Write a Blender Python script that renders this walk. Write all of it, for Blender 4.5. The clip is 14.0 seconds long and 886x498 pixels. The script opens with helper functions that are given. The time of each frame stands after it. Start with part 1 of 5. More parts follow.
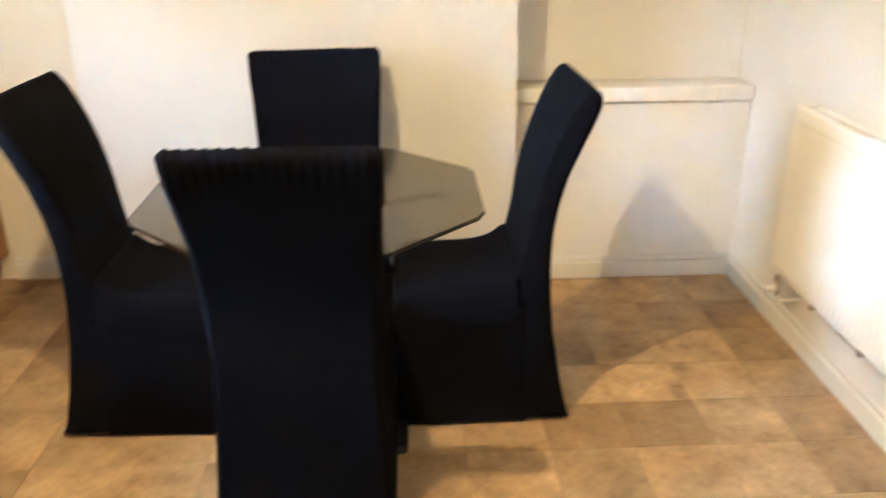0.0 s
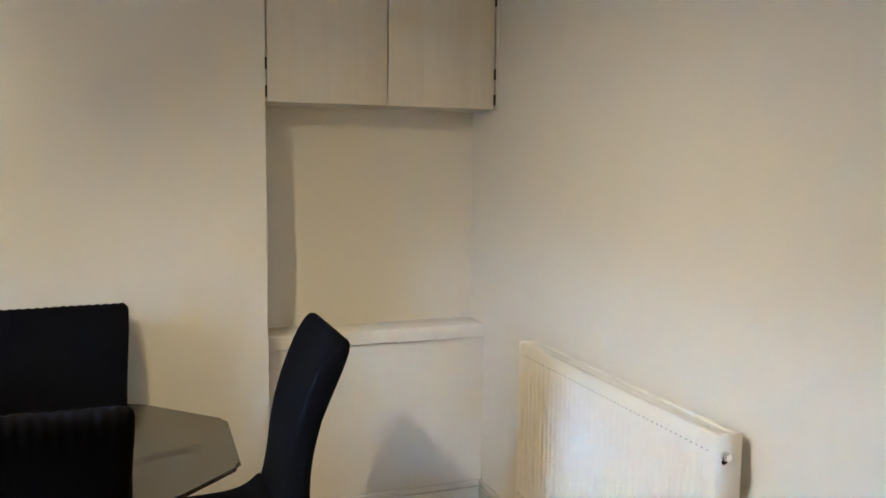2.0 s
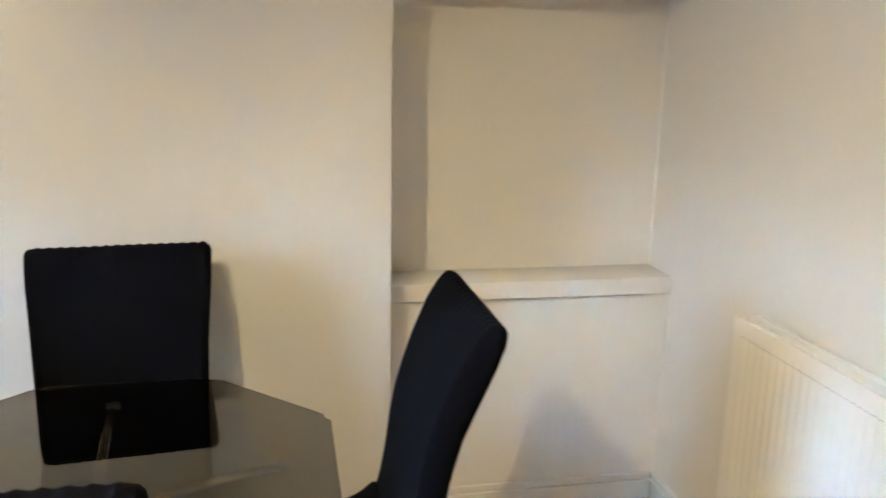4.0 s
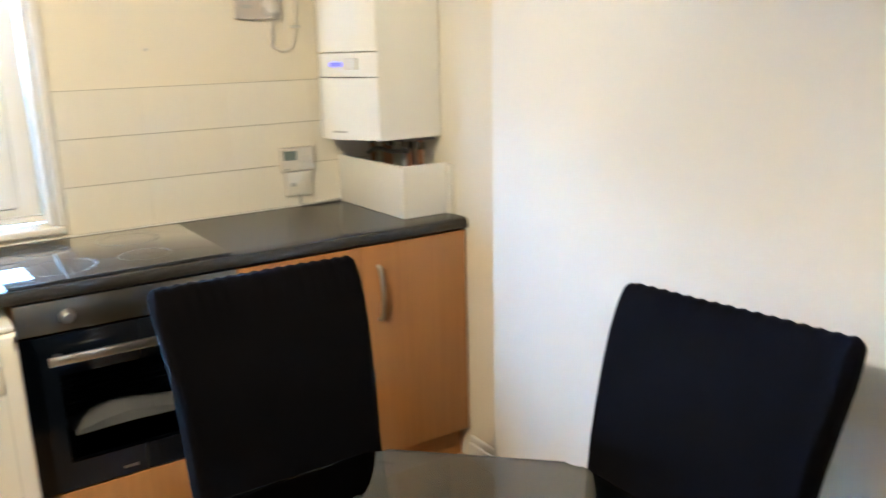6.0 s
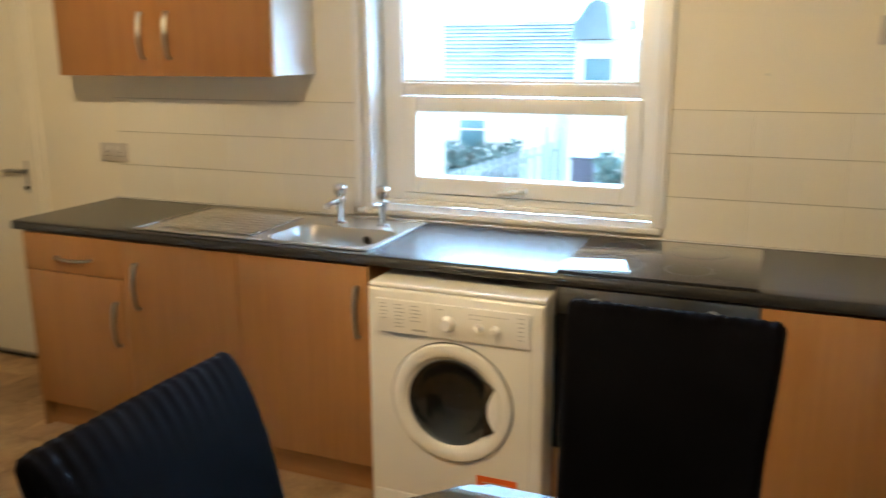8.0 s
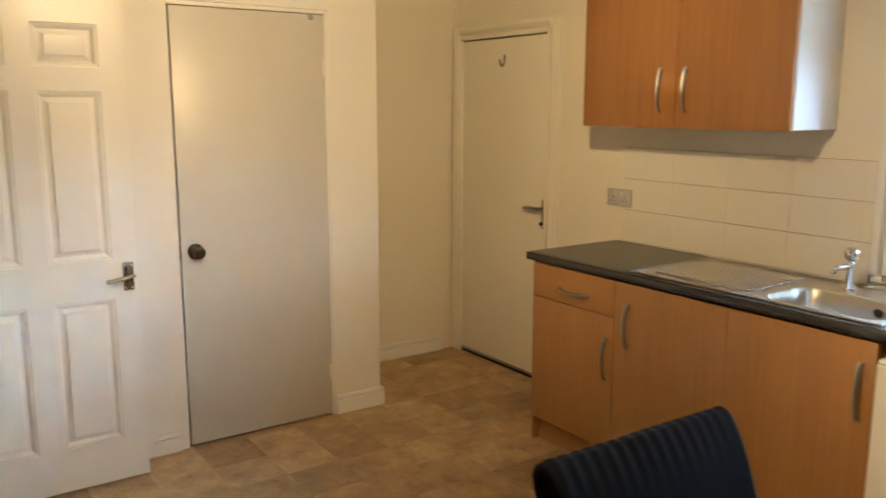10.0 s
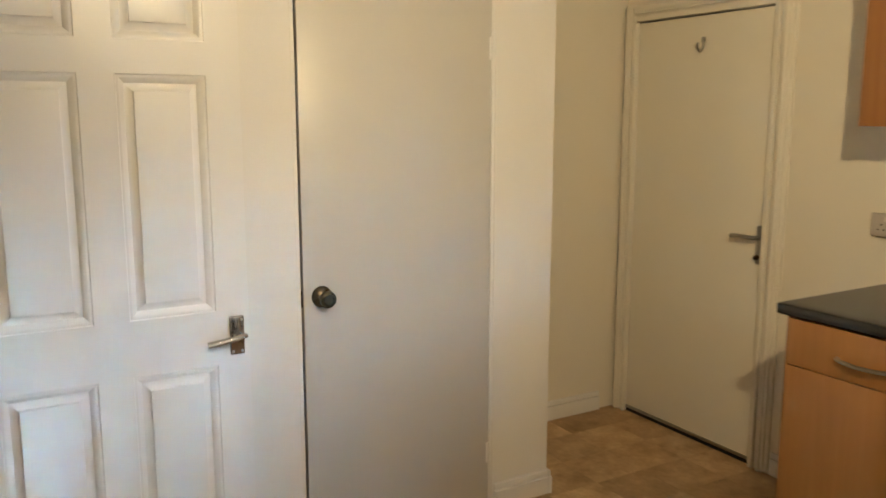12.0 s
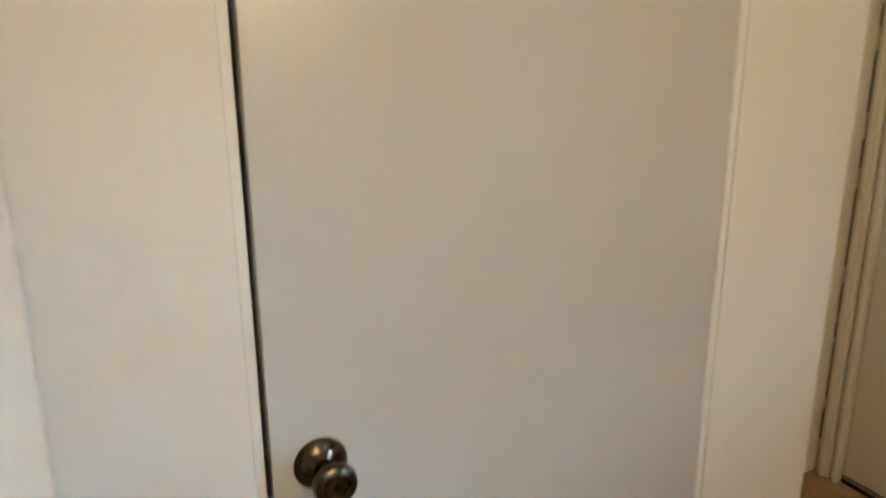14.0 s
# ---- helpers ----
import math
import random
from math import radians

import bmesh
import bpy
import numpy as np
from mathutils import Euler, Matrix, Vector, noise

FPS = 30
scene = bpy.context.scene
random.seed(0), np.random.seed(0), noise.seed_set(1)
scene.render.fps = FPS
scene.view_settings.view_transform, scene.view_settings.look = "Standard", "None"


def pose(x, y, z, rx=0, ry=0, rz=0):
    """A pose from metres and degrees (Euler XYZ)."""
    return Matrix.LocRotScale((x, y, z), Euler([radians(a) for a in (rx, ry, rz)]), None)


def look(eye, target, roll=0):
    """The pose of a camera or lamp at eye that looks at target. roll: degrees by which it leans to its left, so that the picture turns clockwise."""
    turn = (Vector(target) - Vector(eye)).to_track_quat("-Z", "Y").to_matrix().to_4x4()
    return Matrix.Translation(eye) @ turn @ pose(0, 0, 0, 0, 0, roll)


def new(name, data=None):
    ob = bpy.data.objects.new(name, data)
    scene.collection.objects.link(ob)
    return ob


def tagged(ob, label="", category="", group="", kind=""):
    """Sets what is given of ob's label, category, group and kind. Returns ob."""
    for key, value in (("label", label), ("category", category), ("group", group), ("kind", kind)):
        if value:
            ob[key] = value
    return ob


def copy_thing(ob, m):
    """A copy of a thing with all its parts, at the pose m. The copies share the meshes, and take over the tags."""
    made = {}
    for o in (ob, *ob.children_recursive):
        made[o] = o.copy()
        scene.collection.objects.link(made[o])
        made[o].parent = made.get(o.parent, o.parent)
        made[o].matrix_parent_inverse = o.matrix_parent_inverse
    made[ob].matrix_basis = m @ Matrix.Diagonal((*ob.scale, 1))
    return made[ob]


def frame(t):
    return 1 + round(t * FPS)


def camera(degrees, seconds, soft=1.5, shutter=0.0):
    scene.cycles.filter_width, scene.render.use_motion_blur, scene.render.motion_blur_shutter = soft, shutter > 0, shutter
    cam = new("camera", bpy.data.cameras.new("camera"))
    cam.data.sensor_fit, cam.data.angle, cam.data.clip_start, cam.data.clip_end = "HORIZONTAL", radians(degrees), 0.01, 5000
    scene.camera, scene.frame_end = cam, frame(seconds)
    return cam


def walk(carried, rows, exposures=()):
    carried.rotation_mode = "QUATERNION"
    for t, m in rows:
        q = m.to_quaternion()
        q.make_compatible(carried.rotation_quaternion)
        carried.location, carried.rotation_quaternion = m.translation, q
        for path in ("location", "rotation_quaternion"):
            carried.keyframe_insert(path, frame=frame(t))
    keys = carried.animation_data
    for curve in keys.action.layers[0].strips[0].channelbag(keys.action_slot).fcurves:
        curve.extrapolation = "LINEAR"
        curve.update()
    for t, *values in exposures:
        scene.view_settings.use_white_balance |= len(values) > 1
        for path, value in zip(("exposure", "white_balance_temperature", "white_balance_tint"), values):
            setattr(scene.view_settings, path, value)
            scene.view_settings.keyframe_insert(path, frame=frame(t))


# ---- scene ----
cam = camera(56.9, 14.0, 1.5, 0.5)
PATH = [
    (0, (2.292, -3.166, 1.476), (2.38, -1.322, 0.707), -0.4),
    (0.5, (2.27, -3.212, 1.489), (2.672, -1.349, 0.883), 0.3),
    (1, (2.284, -3.255, 1.519), (2.85, -1.388, 1.082), 0.5),
    (1.5, (2.28, -3.293, 1.532), (2.924, -1.422, 1.239), 0.6),
    (2, (2.281, -3.292, 1.531), (2.963, -1.423, 1.321), 0.6),
    (2.2, (2.275, -3.28, 1.527), (2.969, -1.414, 1.331), 0.6),
    (4.5, (2.502, -2.203, 1.501), (2.538, -0.264, 1.011), 0.4),
    (5, (2.619, -1.978, 1.45), (1.952, -0.148, 0.995), -0.4),
    (5.5, (2.751, -1.667, 1.482), (1.477, -0.205, 0.99), -1.7),
    (6, (2.84, -1.416, 1.481), (1.218, -0.349, 0.999), -1.6),
    (6.5, (2.907, -1.167, 1.486), (1.06, -0.558, 1.021), -1.3),
    (7, (2.969, -0.906, 1.486), (1.024, -0.799, 1.036), -0.9),
    (7.5, (2.956, -0.75, 1.496), (1.035, -1.076, 1.049), -0.4),
    (8, (2.963, -0.647, 1.565), (1.163, -1.385, 1.101), -0.2),
    (8.5, (2.96, -0.585, 1.577), (1.36, -1.697, 1.127), 0.0),
    (9, (2.979, -0.573, 1.583), (1.59, -1.946, 1.154), 0.2),
    (9.2, (2.993, -0.572, 1.587), (1.674, -2.018, 1.176), 0.1),
    (11.3, (3.057, -1.267, 1.536), (2.06, -2.971, 1.219), 0.1),
    (11.5, (3.002, -1.404, 1.529), (2.01, -3.112, 1.21), 0.0),
    (12, (2.878, -1.8, 1.521), (1.887, -3.507, 1.197), -0.0),
    (12.5, (2.735, -2.239, 1.508), (1.753, -3.946, 1.162), -0.1),
    (13, (2.545, -2.692, 1.501), (1.578, -4.387, 1.061), 0.7),
    (13.5, (2.36, -3.123, 1.447), (1.39, -4.8, 0.951), -0.0),
    (14, (2.173, -3.403, 1.501), (1.301, -5.102, 0.906), -0.4),
]
EXPOSURES = [(0, 0.38, 5900, 9), (0.5, -0.12, 5450, 8), (1, -0.68, 5450, 7), (1.5, -0.75, 5500, 6), (2.2, -0.4, 5550, 6), (4.5, -0.03, 5400, 7), (5, 0.2, 5200, 7), (5.5, 0.32, 5100, 8), (6, 0.26, 5100, 8), (6.5, 0.02, 5200, 8), (7, -0.36, 5400, 8), (7.5, -0.44, 5650, 8), (8, -0.45, 5950, 9), (8.5, -0.45, 6400, 11), (9.2, -0.46, 6850, 12), (11.3, -0.48, 6000, 8), (12.5, -0.62, 5700, 8), (13, -0.78, 5600, 8), (14, -0.75, 5550, 7)]
walk(cam, [(t, look(eye, target, roll)) for t, eye, target, roll in PATH], EXPOSURES)

# ---- world, sun, lamp ----
world = bpy.data.worlds.new("sky")
scene.world = world
world.use_nodes = True
wn = world.node_tree
bg = wn.nodes["Background"]
sky = wn.nodes.new("ShaderNodeTexSky")
sky.sky_type = "NISHITA"
sky.sun_disc = False
sky.sun_elevation = radians(38)
sky.sun_rotation = radians(120)
wn.links.new(sky.outputs["Color"], bg.inputs["Color"])
bg.inputs["Strength"].default_value = 0.12

sun_data = bpy.data.lights.new("sun", "SUN")
sun_data.energy = 4.5
sun_data.angle = radians(0.5)
sun_data.color = (1.0, 0.95, 0.88)
sun = new("sun", sun_data)
sun.matrix_world = look((20, 8, 18), (0, -2, 0))

# ceiling spots, all out of view; the second is added to brighten door_3
SPOTS = (((2.05, -2.00, 2.24), (0.30, -4.7, 1.98), 195, 108), ((2.19, -1.97, 2.24), (3.05, -4.15, 1.4), 78, 100), ((1.72, -1.94, 2.24), (3.25, -1.0, 0.1), 155, 105), ((1.89, -1.97, 2.24), (0.0, -0.45, 0.95), 145, 118))
for at, aim, watts, wide in SPOTS:
    spot_data = bpy.data.lights.new("ceiling_spot", "SPOT")
    spot_data.energy = watts
    spot_data.spot_size = radians(wide)
    spot_data.spot_blend = 1.0
    spot_data.shadow_soft_size = 0.03
    spot_data.color = (1.0, 0.72, 0.365)
    spot = new("ceiling_spot", spot_data)
    spot.matrix_world = look(at, aim)

SKY_GLOW = 1060.0


# ---- materials ----
def material(name, color, rough=0.5, metal=0.0, **extra):
    m = bpy.data.materials.new(name)
    m.use_nodes = True
    b = m.node_tree.nodes["Principled BSDF"]
    b.inputs["Base Color"].default_value = (*color, 1)
    b.inputs["Roughness"].default_value = rough
    b.inputs["Metallic"].default_value = metal
    for key, value in extra.items():
        b.inputs[key.replace("_", " ")].default_value = value
    return m


def nodes_of(m):
    t = m.node_tree
    return t, t.nodes, t.links, t.nodes["Principled BSDF"]


def coords(m, scale=(1, 1, 1)):
    t, n, l, b = nodes_of(m)
    tc = n.new("ShaderNodeTexCoord")
    mp = n.new("ShaderNodeMapping")
    mp.inputs["Scale"].default_value = scale
    l.new(tc.outputs["Object"], mp.inputs["Vector"])
    return mp.outputs["Vector"]


def noise_node(m, vec, scale, detail=4.0, rough=0.55):
    t, n, l, b = nodes_of(m)
    x = n.new("ShaderNodeTexNoise")
    x.inputs["Scale"].default_value = scale
    x.inputs["Detail"].default_value = detail
    x.inputs["Roughness"].default_value = rough
    l.new(vec, x.inputs["Vector"])
    return x.outputs["Fac"]


def ramp(m, fac, stops):
    t, n, l, b = nodes_of(m)
    r = n.new("ShaderNodeValToRGB")
    e = r.color_ramp.elements
    while len(e) < len(stops):
        e.new(0.5)
    for el, (p, c) in zip(e, stops):
        el.position = p
        el.color = (*c, 1)
    l.new(fac, r.inputs["Fac"])
    return r.outputs["Color"]


def mixed(m, kind, fac, a, b_):
    t, n, l, b = nodes_of(m)
    x = n.new("ShaderNodeMix")
    x.data_type = "RGBA"
    x.blend_type = kind
    for sock, value in ((x.inputs[0], fac), (x.inputs[6], a), (x.inputs[7], b_)):
        if isinstance(value, (int, float)):
            sock.default_value = value
        elif isinstance(value, tuple):
            sock.default_value = (*value, 1)
        else:
            l.new(value, sock)
    return x.outputs[2]


def bump(m, height, strength=0.2, distance=0.002):
    t, n, l, b = nodes_of(m)
    x = n.new("ShaderNodeBump")
    x.inputs["Strength"].default_value = strength
    x.inputs["Distance"].default_value = distance
    l.new(height, x.inputs["Height"])
    l.new(x.outputs["Normal"], b.inputs["Normal"])


def set_color(m, out):
    m.node_tree.links.new(out, m.node_tree.nodes["Principled BSDF"].inputs["Base Color"])


def set_rough(m, fac, lo, hi):
    t, n, l, b = nodes_of(m)
    r = n.new("ShaderNodeMapRange")
    r.inputs["To Min"].default_value = lo
    r.inputs["To Max"].default_value = hi
    l.new(fac, r.inputs["Value"])
    l.new(r.outputs["Result"], b.inputs["Roughness"])


def painted(name, color, rough, blotch=0.04, relief=0.12, grain=220):
    m = material(name, color, rough)
    v = coords(m)
    big = noise_node(m, v, 1.3, 3)
    fine = noise_node(m, v, grain, 3)
    dark = tuple(c * (1 - blotch) for c in color)
    set_color(m, ramp(m, big, [(0.35, dark), (0.65, color)]))
    bump(m, fine, relief, 0.0012)
    return m


def wood(name, light, dark, along="z", rough=0.42):
    m = material(name, light, rough)
    sc = {"z": (22, 22, 1.1), "y": (22, 1.1, 22), "x": (1.1, 22, 22)}[along]
    v = coords(m, sc)
    g = noise_node(m, v, 2.2, 6, 0.6)
    big = noise_node(m, coords(m, tuple(s * 0.18 for s in sc)), 1.6, 3)
    c = ramp(m, g, [(0.3, dark), (0.62, light)])
    set_color(m, mixed(m, "MULTIPLY", 0.35, c, ramp(m, big, [(0.3, (0.72, 0.66, 0.6)), (0.7, (1, 1, 1))])))
    set_rough(m, g, rough - 0.05, rough + 0.1)
    bump(m, g, 0.08, 0.0008)
    return m


WALL = painted("wall_paint", (0.765, 0.745, 0.705), 0.62, 0.03, 0.22, 160)
CREAM = painted("cream_wall_paint", (0.77, 0.715, 0.60), 0.6, 0.03, 0.2, 160)
CEIL = painted("ceiling_paint", (0.82, 0.81, 0.79), 0.8)
GLOSS = painted("white_gloss_paint", (0.80, 0.785, 0.755), 0.27, 0.02, 0.05, 60)
DOORP = painted("door_gloss_paint", (0.78, 0.765, 0.735), 0.3, 0.03, 0.10, 45)
CREAMGLOSS = painted("cream_gloss_paint", (0.78, 0.735, 0.63), 0.3, 0.03, 0.08, 50)
# greyer paint, with dim reflections in the gloss put into its base colour
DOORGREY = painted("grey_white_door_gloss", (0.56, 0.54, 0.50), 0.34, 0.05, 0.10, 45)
UPVC = material("white_plastic_frame", (0.82, 0.82, 0.81), 0.3)
ENAMEL = material("white_enamel", (0.82, 0.80, 0.76), 0.22, 0, Coat_Weight=0.3)
RADW = material("radiator_enamel", (0.83, 0.82, 0.79), 0.28)
BOILW = material("boiler_casing", (0.83, 0.83, 0.81), 0.2, 0, Coat_Weight=0.3)
PLASTIC = material("white_plastic", (0.70, 0.67, 0.62), 0.35)
GREYPLASTIC = material("grey_plastic", (0.42, 0.42, 0.42), 0.4)
CHROME = material("chrome", (0.78, 0.78, 0.78), 0.09, 1.0)
STEEL = material("brushed_steel", (0.55, 0.54, 0.52), 0.3, 1.0)
DRAINER = material("drainer_steel", (0.58, 0.56, 0.52), 0.3, 1.0)
# dark colour that stands in for shade between the drainer ribs
GROOVE_SHADE = material("drainer_groove_shade", (0.07, 0.065, 0.06), 0.5, 0.6)
FASCIA = material("dark_brushed_steel", (0.17, 0.175, 0.18), 0.36, 1.0)
SATIN = material("satin_nickel", (0.40, 0.39, 0.37), 0.34, 1.0)
BRASS = material("aged_brass", (0.085, 0.065, 0.04), 0.2, 1.0)
LEVER = material("polished_aluminium", (0.42, 0.41, 0.40), 0.14, 1.0)
GOLD = material("polished_brass", (0.75, 0.52, 0.2), 0.15, 1.0)
COPPER = material("copper_pipe", (0.30, 0.15, 0.09), 0.4, 1.0)
BLACKP = material("black_plastic", (0.015, 0.015, 0.016), 0.4)
# near-black colour that stands in for shade inside gaps, slots and holes
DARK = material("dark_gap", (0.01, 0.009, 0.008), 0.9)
DRUM = material("drum_steel", (0.20, 0.21, 0.24), 0.5, 1.0)
BLACKGLASS = material("black_glass", (0.006, 0.006, 0.007), 0.05, 0, Coat_Weight=0.5)
OVENDOOR = material("oven_door_enamel_glass", (0.004, 0.006, 0.011), 0.08, 0, Specular_IOR_Level=0.22)
LCD = material("lcd_screen", (0.16, 0.20, 0.20), 0.2)
ORANGE = material("orange_label", (0.75, 0.13, 0.01), 0.5)
INK = material("grey_print", (0.42, 0.41, 0.40), 0.5)
SWITCHP = material("aged_switch_plastic", (0.50, 0.46, 0.43), 0.4)
RINGS = material("hob_ring_print", (0.10, 0.10, 0.10), 0.3)
LED = material("blue_led", (0.02, 0.02, 0.3), 0.3)
LED.node_tree.nodes["Principled BSDF"].inputs["Emission Color"].default_value = (0.12, 0.1, 1, 1)
LED.node_tree.nodes["Principled BSDF"].inputs["Emission Strength"].default_value = 2.0
BULB = material("warm_bulb", (0.9, 0.8, 0.6), 0.3)
BULB.node_tree.nodes["Principled BSDF"].inputs["Emission Color"].default_value = (1.0, 0.72, 0.365, 1)
BULB.node_tree.nodes["Principled BSDF"].inputs["Emission Strength"].default_value = 300.0
BEECH = wood("beech_foil", (0.395, 0.187, 0.054), (0.345, 0.156, 0.042))
BEECH_H = wood("beech_foil_flat", (0.395, 0.187, 0.054), (0.345, 0.156, 0.042), "y")
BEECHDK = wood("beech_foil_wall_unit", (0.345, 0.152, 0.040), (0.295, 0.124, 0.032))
PALEWOOD = wood("pale_wood_panel", (0.75, 0.72, 0.655), (0.715, 0.68, 0.61))

WORKTOP = material("charcoal_worktop", (0.04, 0.04, 0.042), 0.24)
_v = coords(WORKTOP)
_s = noise_node(WORKTOP, _v, 260, 3)
set_color(WORKTOP, ramp(WORKTOP, _s, [(0.35, (0.018, 0.018, 0.019)), (0.7, (0.030, 0.030, 0.031))]))
bump(WORKTOP, _s, 0.06, 0.0005)

FABRIC = material("black_stretch_fabric", (0.003, 0.003, 0.004), 0.85, 0, Sheen_Weight=0.003, Specular_IOR_Level=0.02, Sheen_Roughness=0.45)
_v = coords(FABRIC)
_w = FABRIC.node_tree.nodes.new("ShaderNodeTexWave")
_w.inputs["Scale"].default_value = 160
_w.inputs["Distortion"].default_value = 1.5
FABRIC.node_tree.links.new(_v, _w.inputs["Vector"])
set_color(FABRIC, ramp(FABRIC, noise_node(FABRIC, _v, 6, 4), [(0.3, (0.0018, 0.0017, 0.0023)), (0.7, (0.0036, 0.0034, 0.0044))]))
bump(FABRIC, _w.outputs["Fac"], 0.08, 0.0006)

SMOKE = material("smoked_glass", (0.20, 0.19, 0.165), 0.015, 0, Transmission_Weight=1.0, IOR=1.5)
PANE = material("window_glass", (0.98, 1.0, 1.0), 0.0, 0, Transmission_Weight=1.0, IOR=1.45)
PORT = material("porthole_glass", (0.15, 0.17, 0.20), 0.02, 0, Transmission_Weight=1.0, IOR=1.5)
OVENGLASS = material("oven_door_glass", (0.20, 0.215, 0.25), 0.03, 0, Transmission_Weight=1.0, IOR=1.5)

WTILE = material("cream_wall_tile", (0.78, 0.74, 0.65), 0.14)
_v = coords(WTILE)
_oi = WTILE.node_tree.nodes.new("ShaderNodeObjectInfo")
_c = ramp(WTILE, _oi.outputs["Random"], [(0.0, (0.755, 0.715, 0.63)), (1.0, (0.795, 0.76, 0.68))])
set_color(WTILE, mixed(WTILE, "MULTIPLY", 0.25, _c, ramp(WTILE, noise_node(WTILE, coords(WTILE, (1, 9, 1)), 6), [(0.3, (0.93, 0.91, 0.88)), (0.7, (1, 1, 1))])))
bump(PORT, noise_node(PORT, coords(PORT), 11, 1), 0.15, 0.008)
bump(WTILE, noise_node(WTILE, _v, 8, 2), 0.12, 0.003)
GROUT = material("tile_grout", (0.42, 0.38, 0.31), 0.85)

FTILE = material("stone_effect_floor_tile", (0.3, 0.22, 0.14), 0.4, 0, Specular_IOR_Level=0.3)
_t, _n, _l, _b = nodes_of(FTILE)
_oi = _n.new("ShaderNodeObjectInfo")
_off = _n.new("ShaderNodeVectorMath")
_off.operation = "ADD"
_geo = _n.new("ShaderNodeNewGeometry")
_sh = _n.new("ShaderNodeVectorMath")
_sh.operation = "SCALE"
_cx = _n.new("ShaderNodeCombineXYZ")
for _k in range(3):
    _l.new(_oi.outputs["Random"], _cx.inputs[_k])
_l.new(_cx.outputs[0], _sh.inputs[0])
_sh.inputs["Scale"].default_value = 37.0
_l.new(_geo.outputs["Position"], _off.inputs[0])
_l.new(_sh.outputs[0], _off.inputs[1])
_big = noise_node(FTILE, _off.outputs[0], 7.0, 6, 0.62)
_fine = noise_node(FTILE, _off.outputs[0], 42.0, 5, 0.6)
_base = ramp(FTILE, _oi.outputs["Random"], [(0.0, (0.33, 0.215, 0.115)), (0.25, (0.48, 0.325, 0.18)), (0.7, (0.56, 0.39, 0.22)), (1.0, (0.38, 0.265, 0.155))])
_c = mixed(FTILE, "MULTIPLY", 0.75, _base, ramp(FTILE, _big, [(0.30, (0.42, 0.36, 0.30)), (0.46, (0.82, 0.78, 0.74)), (0.58, (1.0, 0.98, 0.95)), (0.70, (1.3, 1.27, 1.22))]))
set_color(FTILE, mixed(FTILE, "MULTIPLY", 0.45, _c, ramp(FTILE, _fine, [(0.35, (0.7, 0.66, 0.62)), (0.6, (1, 1, 1))])))
set_rough(FTILE, _big, 0.42, 0.58)
bump(FTILE, _fine, 0.15, 0.001)
FJOINT = material("floor_joint", (0.17, 0.12, 0.075), 0.7)

SLATE = material("slate_roof", (0.10, 0.13, 0.14), 1.0, 0, Specular_IOR_Level=0.0)
set_color(SLATE, ramp(SLATE, noise_node(SLATE, coords(SLATE), 1.4, 5), [(0.35, (0.15, 0.19, 0.21)), (0.65, (0.24, 0.29, 0.31))]))
RENDERW = painted("white_render", (0.8, 0.8, 0.79), 0.85, 0.08)
HEDGE = material("hedge_leaves", (0.05, 0.08, 0.04), 0.8)
# blue-grey tint in the leaf colour stands in for outdoor haze
set_color(HEDGE, ramp(HEDGE, noise_node(HEDGE, coords(HEDGE), 4, 5), [(0.3, (0.05, 0.085, 0.085)), (0.7, (0.13, 0.19, 0.17))]))
FENCE = painted("weathered_fence", (0.42, 0.47, 0.52), 0.8, 0.45)
PALEGLASS = material("sky_tinted_glass", (0.05, 0.10, 0.11), 0.25)
SHED = painted("stained_shed_boards", (0.06, 0.06, 0.09), 0.8, 0.3)
GRASS = material("garden_ground", (0.10, 0.12, 0.07), 0.9)
set_color(GRASS, ramp(GRASS, noise_node(GRASS, coords(GRASS), 2, 5), [(0.3, (0.07, 0.09, 0.05)), (0.7, (0.2, 0.2, 0.16))]))
SKYM = bpy.data.materials.new("bright_sky")
SKYM.use_nodes = True
_sn = SKYM.node_tree
_sn.nodes.remove(_sn.nodes["Principled BSDF"])
_em = _sn.nodes.new("ShaderNodeEmission")
_em.inputs["Color"].default_value = (0.45, 0.72, 1.0, 1)
_geo = _sn.nodes.new("ShaderNodeNewGeometry")
_sep = _sn.nodes.new("ShaderNodeSeparateXYZ")
# sky glow by height: peak above the roofs set to light the room, less towards the zenith
_rise = _sn.nodes.new("ShaderNodeValToRGB")
_stops = ((0.0, 0.03), (0.12, 0.06), (0.20, 0.95), (0.30, 0.68), (0.45, 0.26), (1.0, 0.08))
while len(_rise.color_ramp.elements) < len(_stops):
    _rise.color_ramp.elements.new(0.5)
for _e, (_p, _x) in zip(_rise.color_ramp.elements, _stops):
    _e.position = _p
    _e.color = (_x, _x, _x, 1)
_high = _sn.nodes.new("ShaderNodeMath")
_high.operation = "DIVIDE"
_high.inputs[1].default_value = 60.0
_glow = _sn.nodes.new("ShaderNodeMath")
_glow.operation = "MULTIPLY"
_glow.inputs[1].default_value = SKY_GLOW
_sn.links.new(_geo.outputs["Position"], _sep.inputs[0])
_sn.links.new(_sep.outputs["Z"], _high.inputs[0])
_sn.links.new(_high.outputs[0], _rise.inputs["Fac"])
_sn.links.new(_rise.outputs["Color"], _glow.inputs[0])
_sn.links.new(_glow.outputs[0], _em.inputs["Strength"])
_sn.links.new(_em.outputs[0], _sn.nodes["Material Output"].inputs["Surface"])


